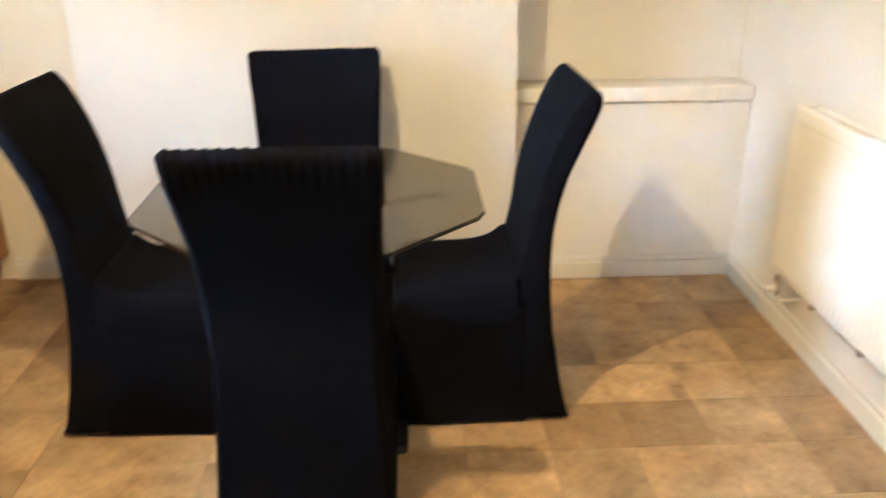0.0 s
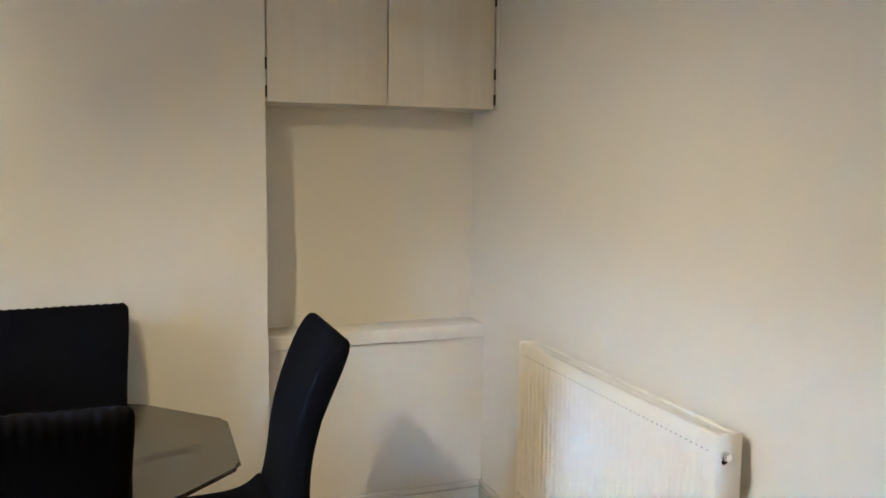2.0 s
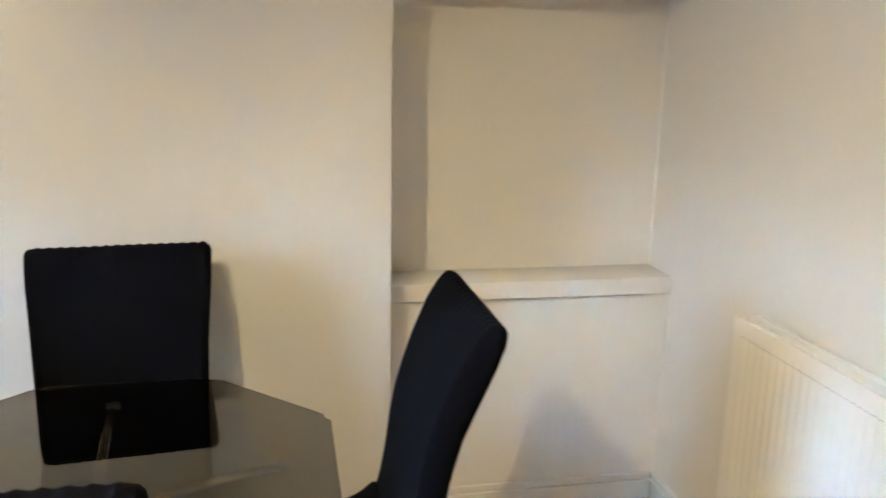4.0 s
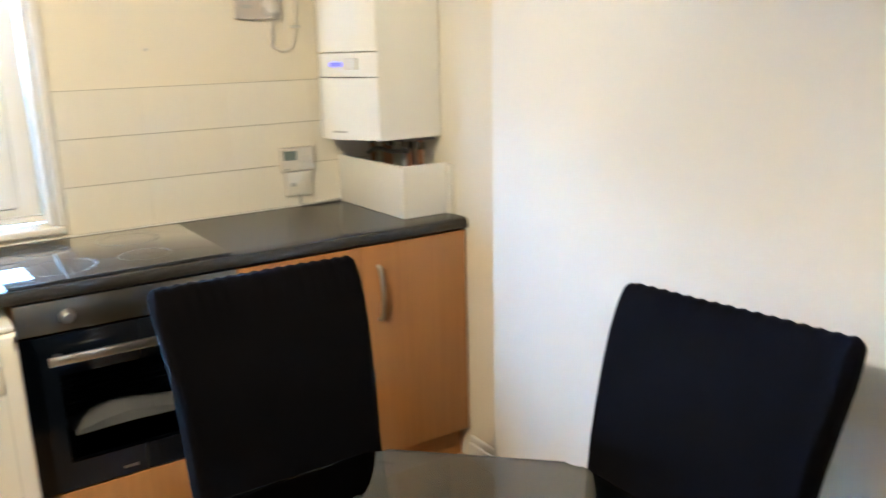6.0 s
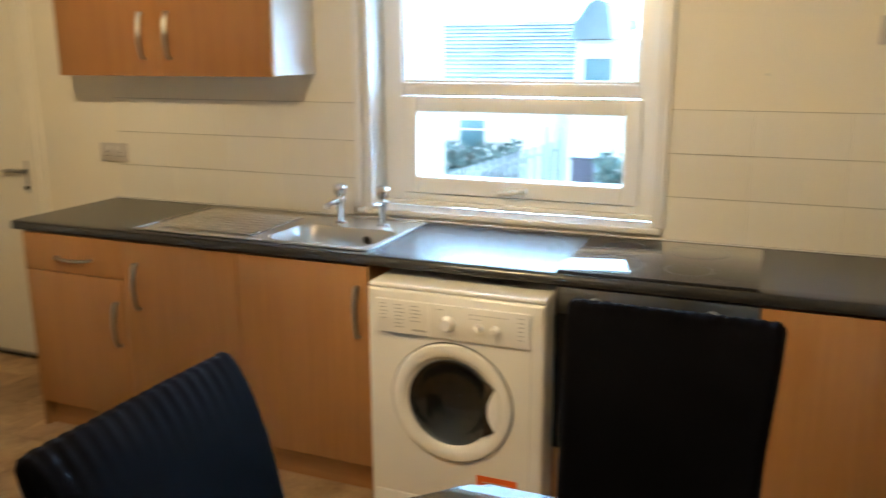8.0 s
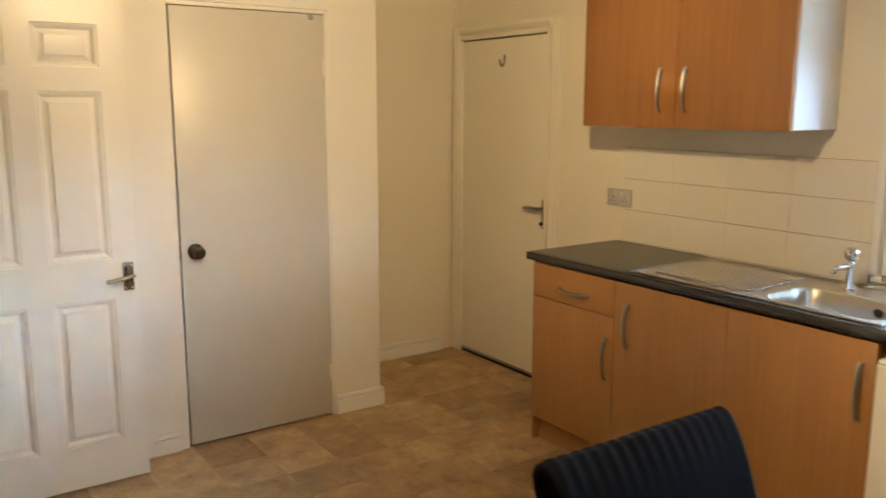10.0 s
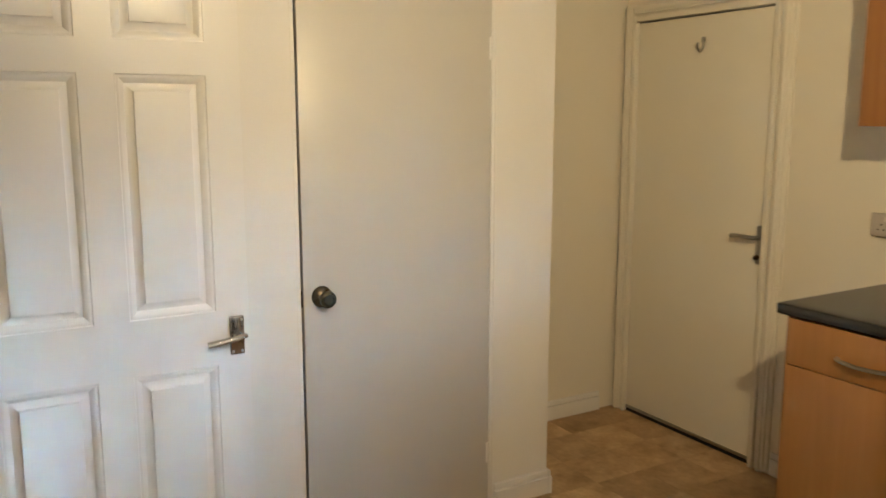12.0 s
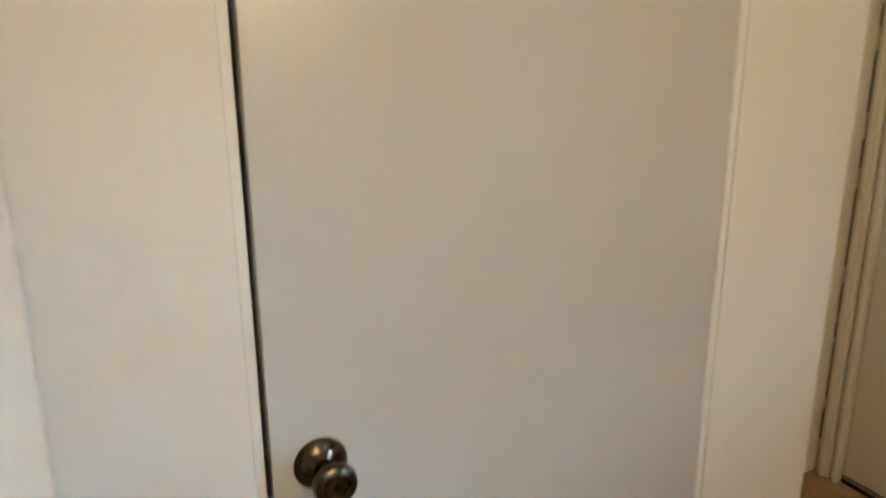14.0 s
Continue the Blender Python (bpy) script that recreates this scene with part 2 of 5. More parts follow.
# ---- building helpers ----
def box(bm, x0, x1, y0, y1, z0, z1, bev=0.0, seg=2, mat=0):
    r = bmesh.ops.create_cube(bm, size=1.0, matrix=Matrix.Translation(((x0 + x1) / 2, (y0 + y1) / 2, (z0 + z1) / 2)) @ Matrix.Diagonal((x1 - x0, y1 - y0, z1 - z0, 1)))
    vs = r["verts"]
    for f in {f for v in vs for f in v.link_faces}:
        f.smooth = False
    if bev > 0:
        es = list({e for v in vs for e in v.link_edges})
        r = bmesh.ops.bevel(bm, geom=es, offset=bev, segments=seg, profile=0.5, affect="EDGES")
        for f in r["faces"]:
            f.smooth = False
    return bm


def boxed(*a, **k):
    return box(bmesh.new(), *a, **k)


def cyl(bm, p, q, r0, r1=None, seg=20):
    p, q = Vector(p), Vector(q)
    d = q - p
    m = Matrix.Translation((p + q) / 2) @ d.to_track_quat("Z", "Y").to_matrix().to_4x4()
    r = bmesh.ops.create_cone(bm, cap_ends=True, segments=seg, radius1=r0, radius2=r0 if r1 is None else r1, depth=d.length, matrix=m)
    for f in {f for v in r["verts"] for f in v.link_faces}:
        f.smooth = True
    return bm


def turned(bm, p, axis, prof, seg=28):
    """A lathed solid: prof is (distance along axis, radius)."""
    p, axis = Vector(p), Vector(axis).normalized()
    q = axis.to_track_quat("Z", "Y")
    rings = []
    for d, r in prof:
        rings.append([bm.verts.new(p + axis * d + q @ Vector((r * math.cos(a), r * math.sin(a), 0))) for a in (2 * math.pi * k / seg for k in range(seg))])
    for a, b in zip(rings, rings[1:]):
        for k in range(seg):
            bm.faces.new((a[k], a[(k + 1) % seg], b[(k + 1) % seg], b[k])).smooth = True
    bm.faces.new(rings[0][::-1])
    bm.faces.new(rings[-1])
    bmesh.ops.recalc_face_normals(bm, faces=bm.faces)
    return bm


def tube(bm, pts, r, seg=10, flat=1.0):
    """A round bar along a smooth line of points."""
    pts = [Vector(p) for p in pts]
    line = []
    for i in range(len(pts) - 1):
        a, b = pts[i], pts[i + 1]
        pa, pb = pts[max(i - 1, 0)], pts[min(i + 2, len(pts) - 1)]
        for k in range(6):
            t = k / 6
            line.append(0.5 * ((2 * a) + (b - pa) * t + (2 * pa - 5 * a + 4 * b - pb) * t * t + (3 * a - pa - 3 * b + pb) * t ** 3))
    line.append(pts[-1])
    rings = []
    up = Vector((0.13, 0.31, 0.94))
    for i, c in enumerate(line):
        d = (line[min(i + 1, len(line) - 1)] - line[max(i - 1, 0)]).normalized()
        s = d.cross(up).normalized()
        u = s.cross(d).normalized()
        rings.append([bm.verts.new(c + (s * math.cos(a) + u * math.sin(a) * flat) * r) for a in (2 * math.pi * k / seg for k in range(seg))])
    for a, b in zip(rings, rings[1:]):
        for k in range(seg):
            bm.faces.new((a[k], a[(k + 1) % seg], b[(k + 1) % seg], b[k])).smooth = True
    bm.faces.new(rings[0][::-1])
    bm.faces.new(rings[-1])
    return bm


def mesh_of(name, bm, mat, smooth=True):
    bmesh.ops.recalc_face_normals(bm, faces=bm.faces)
    me = bpy.data.meshes.new(name)
    bm.to_mesh(me)
    bm.free()
    me.materials.append(mat)
    if smooth:
        me.set_sharp_from_angle(angle=radians(35))
    return me


def part(name, bm, mat, parent, label=""):
    top = parent.parent if parent.parent else parent
    bmesh.ops.translate(bm, vec=-Vector(top.location), verts=bm.verts)
    ob = new(name, mesh_of(name, bm, mat))
    ob.parent = parent
    return tagged(ob, label)


def thing(name, label, category, group="", at=(0, 0, 0), kind=""):
    ob = new(name)
    ob.location = at
    ob.empty_display_size = 0.1
    return tagged(ob, label, category, group, kind)


def structure(name, bm, mat, label="", category=""):
    return tagged(new(name, mesh_of(name, bm, mat)), label, category, kind="structure")


# ---- the room ----
X1 = 3.69          # radiator wall
YB = -0.108        # chimney breast face
YA = 0.165         # back of the recess with the boiler
YC = 0.19          # back of the recess with the shelf
YS = -4.302        # wall with the cupboard door
YR = -4.94         # back of the door recess
H = 2.42

floor_bm = boxed(-0.3, X1 + 0.15, YR - 0.15, YC + 0.15, -0.12, -0.0018)
floor = structure("floor", floor_bm, FJOINT, "stone-effect vinyl tile floor in tan and brown", "floor")
structure("ceiling", boxed(-0.3, X1 + 0.15, YR - 0.15, YC + 0.15, H, H + 0.12), CEIL, "plain white ceiling", "ceiling")

# window wall, with the window opening and the far doorway
wy0, wy1, wz0, wz1 = -2.21, -1.03, 0.935, 1.93
dy0, dy1, dz1 = -4.865, -4.035, 1.985
bm = bmesh.new()
box(bm, -0.3, 0, wy1, YC + 0.15, 0, H)
box(bm, -0.3, 0, wy0, wy1, 0, wz0)
box(bm, -0.3, 0, wy0, wy1, wz1, H)
box(bm, -0.3, 0, dy1, wy0, 0, H)
box(bm, -0.3, 0, dy0, dy1, dz1, H)
box(bm, -0.3, 0, YR - 0.15, dy0, 0, H)
wall_west = structure("wall_west", bm, CREAM, "cream painted kitchen wall", "wall")
# unseen wall, added so no outdoor light leaks round the far door
structure("wall_landing", boxed(-0.42, -0.302, dy0 - 0.2, dy1 + 0.2, -0.1, dz1 + 0.2), WALL, "unseen wall added to close the far doorway against stray light", "wall")

bm = boxed(0, 1.13, YA, YA + 0.15, 0, H)
structure("wall_boiler_recess", bm, CREAM, "cream painted recess wall behind the boiler", "wall")
bm = boxed(1.118, 2.72, YB, YC + 0.15, 0, H, 0.004)
for v in bm.verts:
    if v.co.x < 1.2:
        v.co.x -= 0.03 * (1 - v.co.z / H)
structure("wall_chimney_breast", bm, WALL, "white painted chimney breast", "wall")
bm = bmesh.new()
box(bm, 2.72, X1, YC, YC + 0.15, 0, H)
structure("wall_shelf_recess", bm, WALL, "white painted recess wall above a shelf", "wall")
structure("wall_boxing", boxed(2.72, X1, 0.027, YC, 0, 0.757), WALL, "boxed-in lower part of the recess", "wall")
bm = boxed(2.722, X1 - 0.002, 0.003, YC - 0.002, 0.764, 0.822, 0.004)
structure("trim_recess_shelf", bm, GLOSS, "white gloss shelf across the recess", "shelf")

structure("wall_east", boxed(X1, X1 + 0.15, -2.93, YC + 0.15, 0, H), WALL, "white painted wall behind the radiator", "wall")
# entrance wall beside the open panelled door
bm = bmesh.new()
box(bm, 2.965, X1 + 0.15, -3.05, -2.93, 0, H)
box(bm, 2.965, 3.085, -3.36, -3.05, 0, H)
box(bm, 2.965, 3.085, -4.12, -3.36, 2.02, H)
box(bm, 2.965, 3.085, YR - 0.15, -4.12, 0, H)
structure("wall_entrance", bm, WALL, "white wall with the entrance doorway", "wall")
# unseen enclosure, added so sun and sky do not leak through the entrance
bm = bmesh.new()
box(bm, 3.9, 4.0, YR - 0.15, -2.93, -0.1, H + 0.12)
box(bm, X1 + 0.15, 3.9, -3.05, -2.93, -0.1, H + 0.12)
box(bm, 3.085, 3.9, YR - 0.15, YR, -0.1, H + 0.12)
structure("wall_hall_unseen", bm, WALL, "unseen hall walls added to keep outdoor light out", "wall")
structure("floor_hall_unseen", boxed(X1 + 0.15, 3.9, YR - 0.15, -3.05, -0.12, -0.004), FJOINT, "unseen hall floor added to keep outdoor light out", "floor")
structure("ceiling_hall_unseen", boxed(X1 + 0.15, 3.9, YR, -3.05, H, H + 0.12), CEIL, "unseen hall ceiling added to keep outdoor light out", "ceiling")

# cupboard block with its doorway
cx0, cx1, cz1 = 1.201, 1.965, 2.0
bm = bmesh.new()
box(bm, 0.94, cx0, YR, YS, 0, H)
box(bm, cx1 + 0.012, 2.965, YR, YS, 0, H)
box(bm, cx0, cx1 + 0.012, YR, YS, cz1 + 0.02, H)
structure("wall_cupboard", bm, WALL, "white painted wall of the built-in cupboard", "wall")
structure("wall_south", boxed(-0.3, 3.1, YR - 0.15, YR, 0, H), CREAM, "cream painted wall of the door recess", "wall")


def skirting(name, x0, x1, y0, y1, face):
    """A moulded skirting board, 100 mm high, with a chamfered top."""
    bm = bmesh.new()
    box(bm, x0, x1, y0, y1, 0, 0.072, 0.002, 1)
    s = 0.006
    a, b, c, d = x0, x1, y0, y1
    if face == "-y":
        c += s
    elif face == "+y":
        d -= s
    elif face == "-x":
        a += s
    else:
        b -= s
    box(bm, a, b, c, d, 0.0725, 0.10, 0.005, 3)
    return structure(name, bm, GLOSS, "white gloss skirting board", "skirting")


skirting("baseboard_recess", 2.722, X1 - 0.018, 0.009, 0.026, "-y")
skirting("baseboard_east", X1 - 0.018, X1 - 0.0005, -2.928, 0.0255, "-x")
skirting("baseboard_breast", 1.10, 2.72, YB - 0.018, YB - 0.0005, "-y")
skirting("baseboard_boiler", 0.602, 1.117, YA - 0.018, YA - 0.0005, "-y")
skirting("baseboard_cupboard", 0.94, 1.200, YS + 0.0005, YS + 0.018, "+y")
skirting("baseboard_cupboard_side", 0.922, 0.9395, YR + 0.02, YS + 0.018, "-x")
skirting("baseboard_south", 0.118, 0.921, YR + 0.0005, YR + 0.018, "+y")
skirting("baseboard_behind_door", 2.0, 2.964, YS + 0.0005, YS + 0.018, "+y")
skirting("baseboard_west", 0.0005, 0.018, -3.955, -3.51, "+x")


# ---- window ----
def window():
    at = (-0.16, -1.62, wz0)
    w = thing("window_1", "white plastic casement window with a top-hung lower sash", "window", at=at, kind="structure")
    xo, xi = -0.20, -0.125
    fo = (-2.175, -1.055, 0.965, 1.905)
    up = (-2.09, -1.135, 1.453, 1.828)
    lo = (-2.02, -1.18, 1.073, 1.338)
    sash = (-2.092, -1.118, 1.005, 1.398)
    bm = bmesh.new()
    box(bm, xo, xi, fo[0], up[0], fo[2], fo[3], 0.006)
    box(bm, xo, xi, up[1], fo[1], fo[2], fo[3], 0.006)
    box(bm, xo, xi, up[0], up[1], up[3], fo[3], 0.006)
    box(bm, xo, xi, up[0], up[1], sash[3] + 0.004, up[2], 0.006)
    box(bm, xo, xi, up[0], up[1], fo[2], sash[2] - 0.004, 0.006)
    part("window_frame", bm, UPVC, w)
    bm = bmesh.new()
    for a, b, c, d in ((up[0] - 0.001, up[0] + 0.012, up[2], up[3]), (up[1] - 0.012, up[1] + 0.001, up[2], up[3]), (up[0], up[1], up[2] - 0.001, up[2] + 0.012), (up[0], up[1], up[3] - 0.012, up[3] + 0.001)):
        box(bm, -0.17, -0.14, a, b, c, d, 0.004)
    part("glazing_bead", bm, UPVC, w)
    bm = bmesh.new()
    xs = -0.108
    box(bm, xo, xs, sash[0], lo[0], sash[2], sash[3], 0.008)
    box(bm, xo, xs, lo[1], sash[1], sash[2], sash[3], 0.008)
    box(bm, xo, xs, lo[0], lo[1], lo[3], sash[3], 0.008)
    box(bm, xo, xs, lo[0], lo[1], sash[2], lo[2], 0.008)
    s = part("sash", bm, UPVC, w)
    bm = bmesh.new()
    yc = -1.60
    box(bm, xs, xs + 0.012, yc - 0.05, yc + 0.05, 1.022, 1.052, 0.004)
    tube(bm, [(xs + 0.012, yc + 0.03, 1.037), (xs + 0.035, yc + 0.03, 1.037), (xs + 0.04, yc, 1.032), (xs + 0.036, yc - 0.065, 1.028)], 0.009)
    part("window_handle", bm, PLASTIC, s, "white plastic window handle")
    for a in (up, lo):
        p = part("pane", boxed(-0.166, -0.160, a[0] - 0.004, a[1] + 0.004, a[2] - 0.004, a[3] + 0.004), PANE, w)
        p.visible_shadow = False
    bm = bmesh.new()
    box(bm, -0.124, 0.022, -2.235, -1.012, 0.927, 0.951, 0.007, 3)
    part("window_sill", bm, GLOSS, w, "white gloss window board")
    bm = bmesh.new()
    box(bm, -0.124, -0.098, -2.20, -1.035, 0.953, 0.975, 0.006)
    part("sill_bead", bm, GLOSS, w)
    for a, b in ((-2.245, -2.212), (-1.031, -1.002)):
        part("side_trim", boxed(0.001, 0.016, a, b, 0.952, 1.95, 0.005), GLOSS, w)
    part("head_trim", boxed(0.001, 0.016, -2.245, -1.002, 1.952, 1.985, 0.005), GLOSS, w)
    for a, b in ((-2.207, -2.178), (-1.052, -1.033)):
        part("reveal_lining", boxed(-0.20, -0.002, a, b, 0.953, 1.925, 0.004), GLOSS, w)


window()


# ---- doors ----
def far_door():
    d = thing("door_1", "flush white painted door with steel lever handle", "door", at=(0, -4.45, 0), kind="structure")
    leaf = part("door_leaf", boxed(-0.035, 0.008, -4.845, -4.062, 0.024, 1.955, 0.003), CREAMGLOSS, d)
    # black strip in place of the shade in the gap below the leaf
    part("threshold", boxed(-0.10, 0.004, -4.86, -4.045, -0.003, 0.018), DARK, d, "dark strip painted as the shaded gap under the door")
    part("weather_bar", boxed(0.009, 0.016, -4.842, -4.065, 0.022, 0.036, 0.002), SATIN, d)
    part("latch_jamb", boxed(-0.10, 0.03, -4.058, -4.034, 0, 1.985, 0.003), CREAMGLOSS, d)
    part("hinge_jamb", boxed(-0.10, 0.03, -4.866, -4.849, 0, 1.985, 0.003), CREAMGLOSS, d)
    part("head_jamb", boxed(-0.10, 0.03, -4.848, -4.059, 1.962, 1.985, 0.003), CREAMGLOSS, d)
    for y0, y1 in ((-4.034, -3.965), (-4.931, -4.867)):
        bm = bmesh.new()
        box(bm, 0.001, 0.016, y0, y1, 0, 2.045, 0.003)
        a = y0 + 0.012 if y0 > -4.5 else y0 + 0.004
        box(bm, 0.0165, 0.028, a, y1 - 0.014, 0, 2.035, 0.006, 3)
        box(bm, 0.0285, 0.036, a + 0.014, y1 - 0.028, 0, 2.028, 0.004, 2)
        part("architrave", bm, CREAMGLOSS, d)
    bm = bmesh.new()
    box(bm, 0.001, 0.016, -4.866, -4.035, 1.986, 2.045, 0.003)
    box(bm, 0.0165, 0.028, -4.866, -4.035, 1.996, 2.035, 0.006, 3)
    box(bm, 0.0285, 0.036, -4.866, -4.035, 2.008, 2.028, 0.004, 2)
    part("head_architrave", bm, CREAMGLOSS, d)
    plate = part("handle_plate", boxed(0.0085, 0.016, -4.092, -4.070, 0.895, 1.06, 0.004), SATIN, d, "steel lever handle plate")
    bm = cyl(bmesh.new(), (0.014, -4.081, 1.01), (0.05, -4.081, 1.01), 0.009)
    tube(bm, [(0.048, -4.079, 1.01), (0.055, -4.10, 1.011), (0.056, -4.15, 1.012), (0.054, -4.195, 1.008)], 0.009)
    part("lever", bm, SATIN, plate)
    bm = cyl(bmesh.new(), (0.014, -4.081, 0.925), (0.030, -4.081, 0.925), 0.010)
    part("key_barrel", bm, BRASS, plate)
    # broken dark strips painted as shade in the gap beside the architrave
    rng = random.Random(3)
    z = 0.12
    while z < 1.9:
        h = rng.uniform(0.05, 0.28)
        part("crack_shade", boxed(0.004, 0.0155, -4.9385 + rng.uniform(0, 0.002), -4.9315, z, z + h), DARK, d, "dark strip painted as the shade in a crack beside the architrave")
        z += h + rng.uniform(0.01, 0.09)
    hook = thing("coat_hook", "small steel coat hook on a white door", "hook", at=(0.008, -4.44, 1.826))
    bm = boxed(0.009, 0.013, -4.452, -4.43, 1.835, 1.862, 0.002)
    part("hook_plate", bm, SATIN, hook)
    bm = tube(bmesh.new(), [(0.012, -4.441, 1.85), (0.014, -4.441, 1.815), (0.028, -4.441, 1.80), (0.042, -4.441, 1.812), (0.044, -4.441, 1.835)], 0.005)
    part("hook_arm", bm, SATIN, hook)


far_door()


def cupboard_door():
    d = thing("door_2", "flush white gloss cupboard door with brass knob", "door", at=(1.58, YS, 0), kind="structure")
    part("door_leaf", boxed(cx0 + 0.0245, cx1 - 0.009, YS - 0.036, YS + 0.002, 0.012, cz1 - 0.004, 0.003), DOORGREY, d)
    # black sheet behind the leaf, painted as the shade in its gaps
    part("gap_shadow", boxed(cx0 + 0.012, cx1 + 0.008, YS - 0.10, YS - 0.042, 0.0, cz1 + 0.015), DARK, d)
    part("hinge_jamb", boxed(cx0 + 0.001, cx0 + 0.023, YS - 0.10, YS + 0.0025, 0, cz1 + 0.018, 0.001), GLOSS, d)
    part("latch_jamb", boxed(cx1 - 0.001, cx1 + 0.0115, YS - 0.10, YS - 0.0006, 0, cz1 + 0.018), GLOSS, d)
    part("head_jamb", boxed(cx0 + 0.0235, cx1 - 0.002, YS - 0.10, YS + 0.003, cz1, cz1 + 0.018, 0.002), GLOSS, d)
    part("bead", boxed(cx0 + 0.003, cx0 + 0.011, YS + 0.0027, YS + 0.0065, 0, cz1 + 0.018, 0.0018), WALL, d)
    for z in (0.235, 1.755):
        bm = boxed(cx0 + 0.018, cx0 + 0.036, YS + 0.0025, YS + 0.006, z - 0.04, z + 0.04, 0.001)
        cyl(bm, (cx0 + 0.024, YS + 0.007, z - 0.04), (cx0 + 0.024, YS + 0.007, z + 0.04), 0.005, seg=10)
        part("hinge", bm, GLOSS, d, "painted-over butt hinge")
    k = part("knob", turned(bmesh.new(), (1.893, YS + 0.002, 0.925), (0, 1, 0), [(0, 0.036), (0.004, 0.036), (0.010, 0.031), (0.014, 0.022), (0.018, 0.014), (0.030, 0.013), (0.036, 0.018), (0.044, 0.026), (0.056, 0.029), (0.063, 0.027), (0.067, 0.022), (0.068, 0.017), (0.065, 0.015), (0.065, 0.004), (0.067, 0.003)], 32), BRASS, d, "round aged brass door knob")
    part("door_catch", boxed(1.283, 1.307, YS + 0.0025, YS + 0.012, cz1 - 0.030, cz1 - 0.002, 0.003), SATIN, d, "small steel catch at the door head")
    part("strike", boxed(cx1 - 0.0055, cx1 - 0.0012, YS - 0.02, YS + 0.0045, 0.895, 0.95, 0.001), DARK, d)


cupboard_door()


def panel_door():
    x0, x1, y0, y1 = 2.194, 2.952, -4.164, -4.120
    d = thing("door_3", "open white six-panel door with chrome lever handle", "door", at=(2.95, -4.14, 0), kind="structure")
    cols = ((2.287, 2.527), (2.615, 2.860))
    rows = ((0.19, 0.800), (0.958, 1.630), (1.716, 1.884))
    bm = bmesh.new()
    xs = [x0, cols[0][0], cols[0][1], cols[1][0], cols[1][1], x1]
    zs = [0.012] + [z for r in rows for z in r] + [1.985]
    # stiles and rails
    for i in (0, 2, 4):
        box(bm, xs[i], xs[i + 1], y0, y1, zs[0], zs[-1])
    for i in (1, 3):
        for j in (0, 2, 4, 6):
            box(bm, xs[i], xs[i + 1], y0, y1, zs[j], zs[j + 1])
    bmesh.ops.remove_doubles(bm, verts=bm.verts, dist=0.0005)
    leaf = part("door_leaf", bm, DOORP, d)
    for a, b in cols:
        for c, e in rows:
            bm = bmesh.new()
            # ogee edge stepping down, then a raised field
            steps = [(0.0, y1 + 0.0006), (0.002, y1 + 0.0003), (0.004, y1 - 0.003), (0.009, y1 - 0.004), (0.013, y1 - 0.006), (0.022, y1 - 0.0135), (0.025, y1 - 0.018), (0.029, y1 - 0.018), (0.046, y1 - 0.0075), (0.047, y1 - 0.002), (0.050, y1 - 0.0015)]
            rings = [[bm.verts.new(p) for p in ((a + s, y, c + s), (b - s, y, c + s), (b - s, y, e - s), (a + s, y, e - s))] for s, y in steps]
            for p, q in zip(rings, rings[1:]):
                for k in range(4):
                    bm.faces.new((p[k], p[(k + 1) % 4], q[(k + 1) % 4], q[k]))
            bm.faces.new(rings[-1])
            back = [bm.verts.new(p) for p in ((a, y0 + 0.006, c), (b, y0 + 0.006, c), (b, y0 + 0.006, e), (a, y0 + 0.006, e))]
            bm.faces.new(back[::-1])
            for k in range(4):
                bm.faces.new((back[k], back[(k + 1) % 4], rings[0][(k + 1) % 4], rings[0][k]))
            part("panel", bm, DOORP, leaf)
    plate = part("handle_plate", boxed(2.211, 2.254, y1 + 0.0005, y1 + 0.010, 0.825, 0.942, 0.005, 3), LEVER, d, "chrome lever handle plate")
    for x in (2.219, 2.246):
        for z in (0.836, 0.930):
            part("screw", turned(bmesh.new(), (x, y1 + 0.010, z), (0, 1, 0), [(0, 0.0045), (0.0012, 0.004), (0.0018, 0.002)], 12), STEEL, plate)
    bm = turned(bmesh.new(), (2.233, y1 + 0.008, 0.882), (0, 1, 0), [(0, 0.015), (0.006, 0.014), (0.012, 0.011), (0.036, 0.0105), (0.044, 0.009)])
    tube(bm, [(2.218, y1 + 0.043, 0.889), (2.232, y1 + 0.049, 0.889), (2.262, y1 + 0.051, 0.884), (2.30, y1 + 0.049, 0.878), (2.328, y1 + 0.046, 0.875)], 0.0105, 12, 0.75)
    part("lever", bm, LEVER, plate)
    part("hinge_edge", boxed(x1 + 0.0005, x1 + 0.012, y0, y1 - 0.002, 0.0, 2.0), GLOSS, d)


panel_door()


# ---- dining chairs ----
def interp(pts, z):
    for (a, ua), (b, ub) in zip(pts, pts[1:]):
        if a <= z <= b:
            t = (z - a) / (b - a)
            t2 = t
            return ua + (ub - ua) * t2
    return pts[0][1] if z < pts[0][0] else pts[-1][1]


WIDTH = [(0.0, 0.226), (0.06, 0.222), (0.2, 0.212), (0.45, 0.203), (0.65, 0.203), (0.8, 0.212), (0.95, 0.226), (1.05, 0.231)]
BACK = [(0.0, 0.528), (0.06, 0.512), (0.15, 0.492), (0.30, 0.468), (0.42, 0.457), (0.50, 0.454), (0.57, 0.455), (0.63, 0.459), (0.70, 0.470), (0.78, 0.490), (0.86, 0.521), (0.93, 0.550), (0.985, 0.568), (1.01, 0.570)]
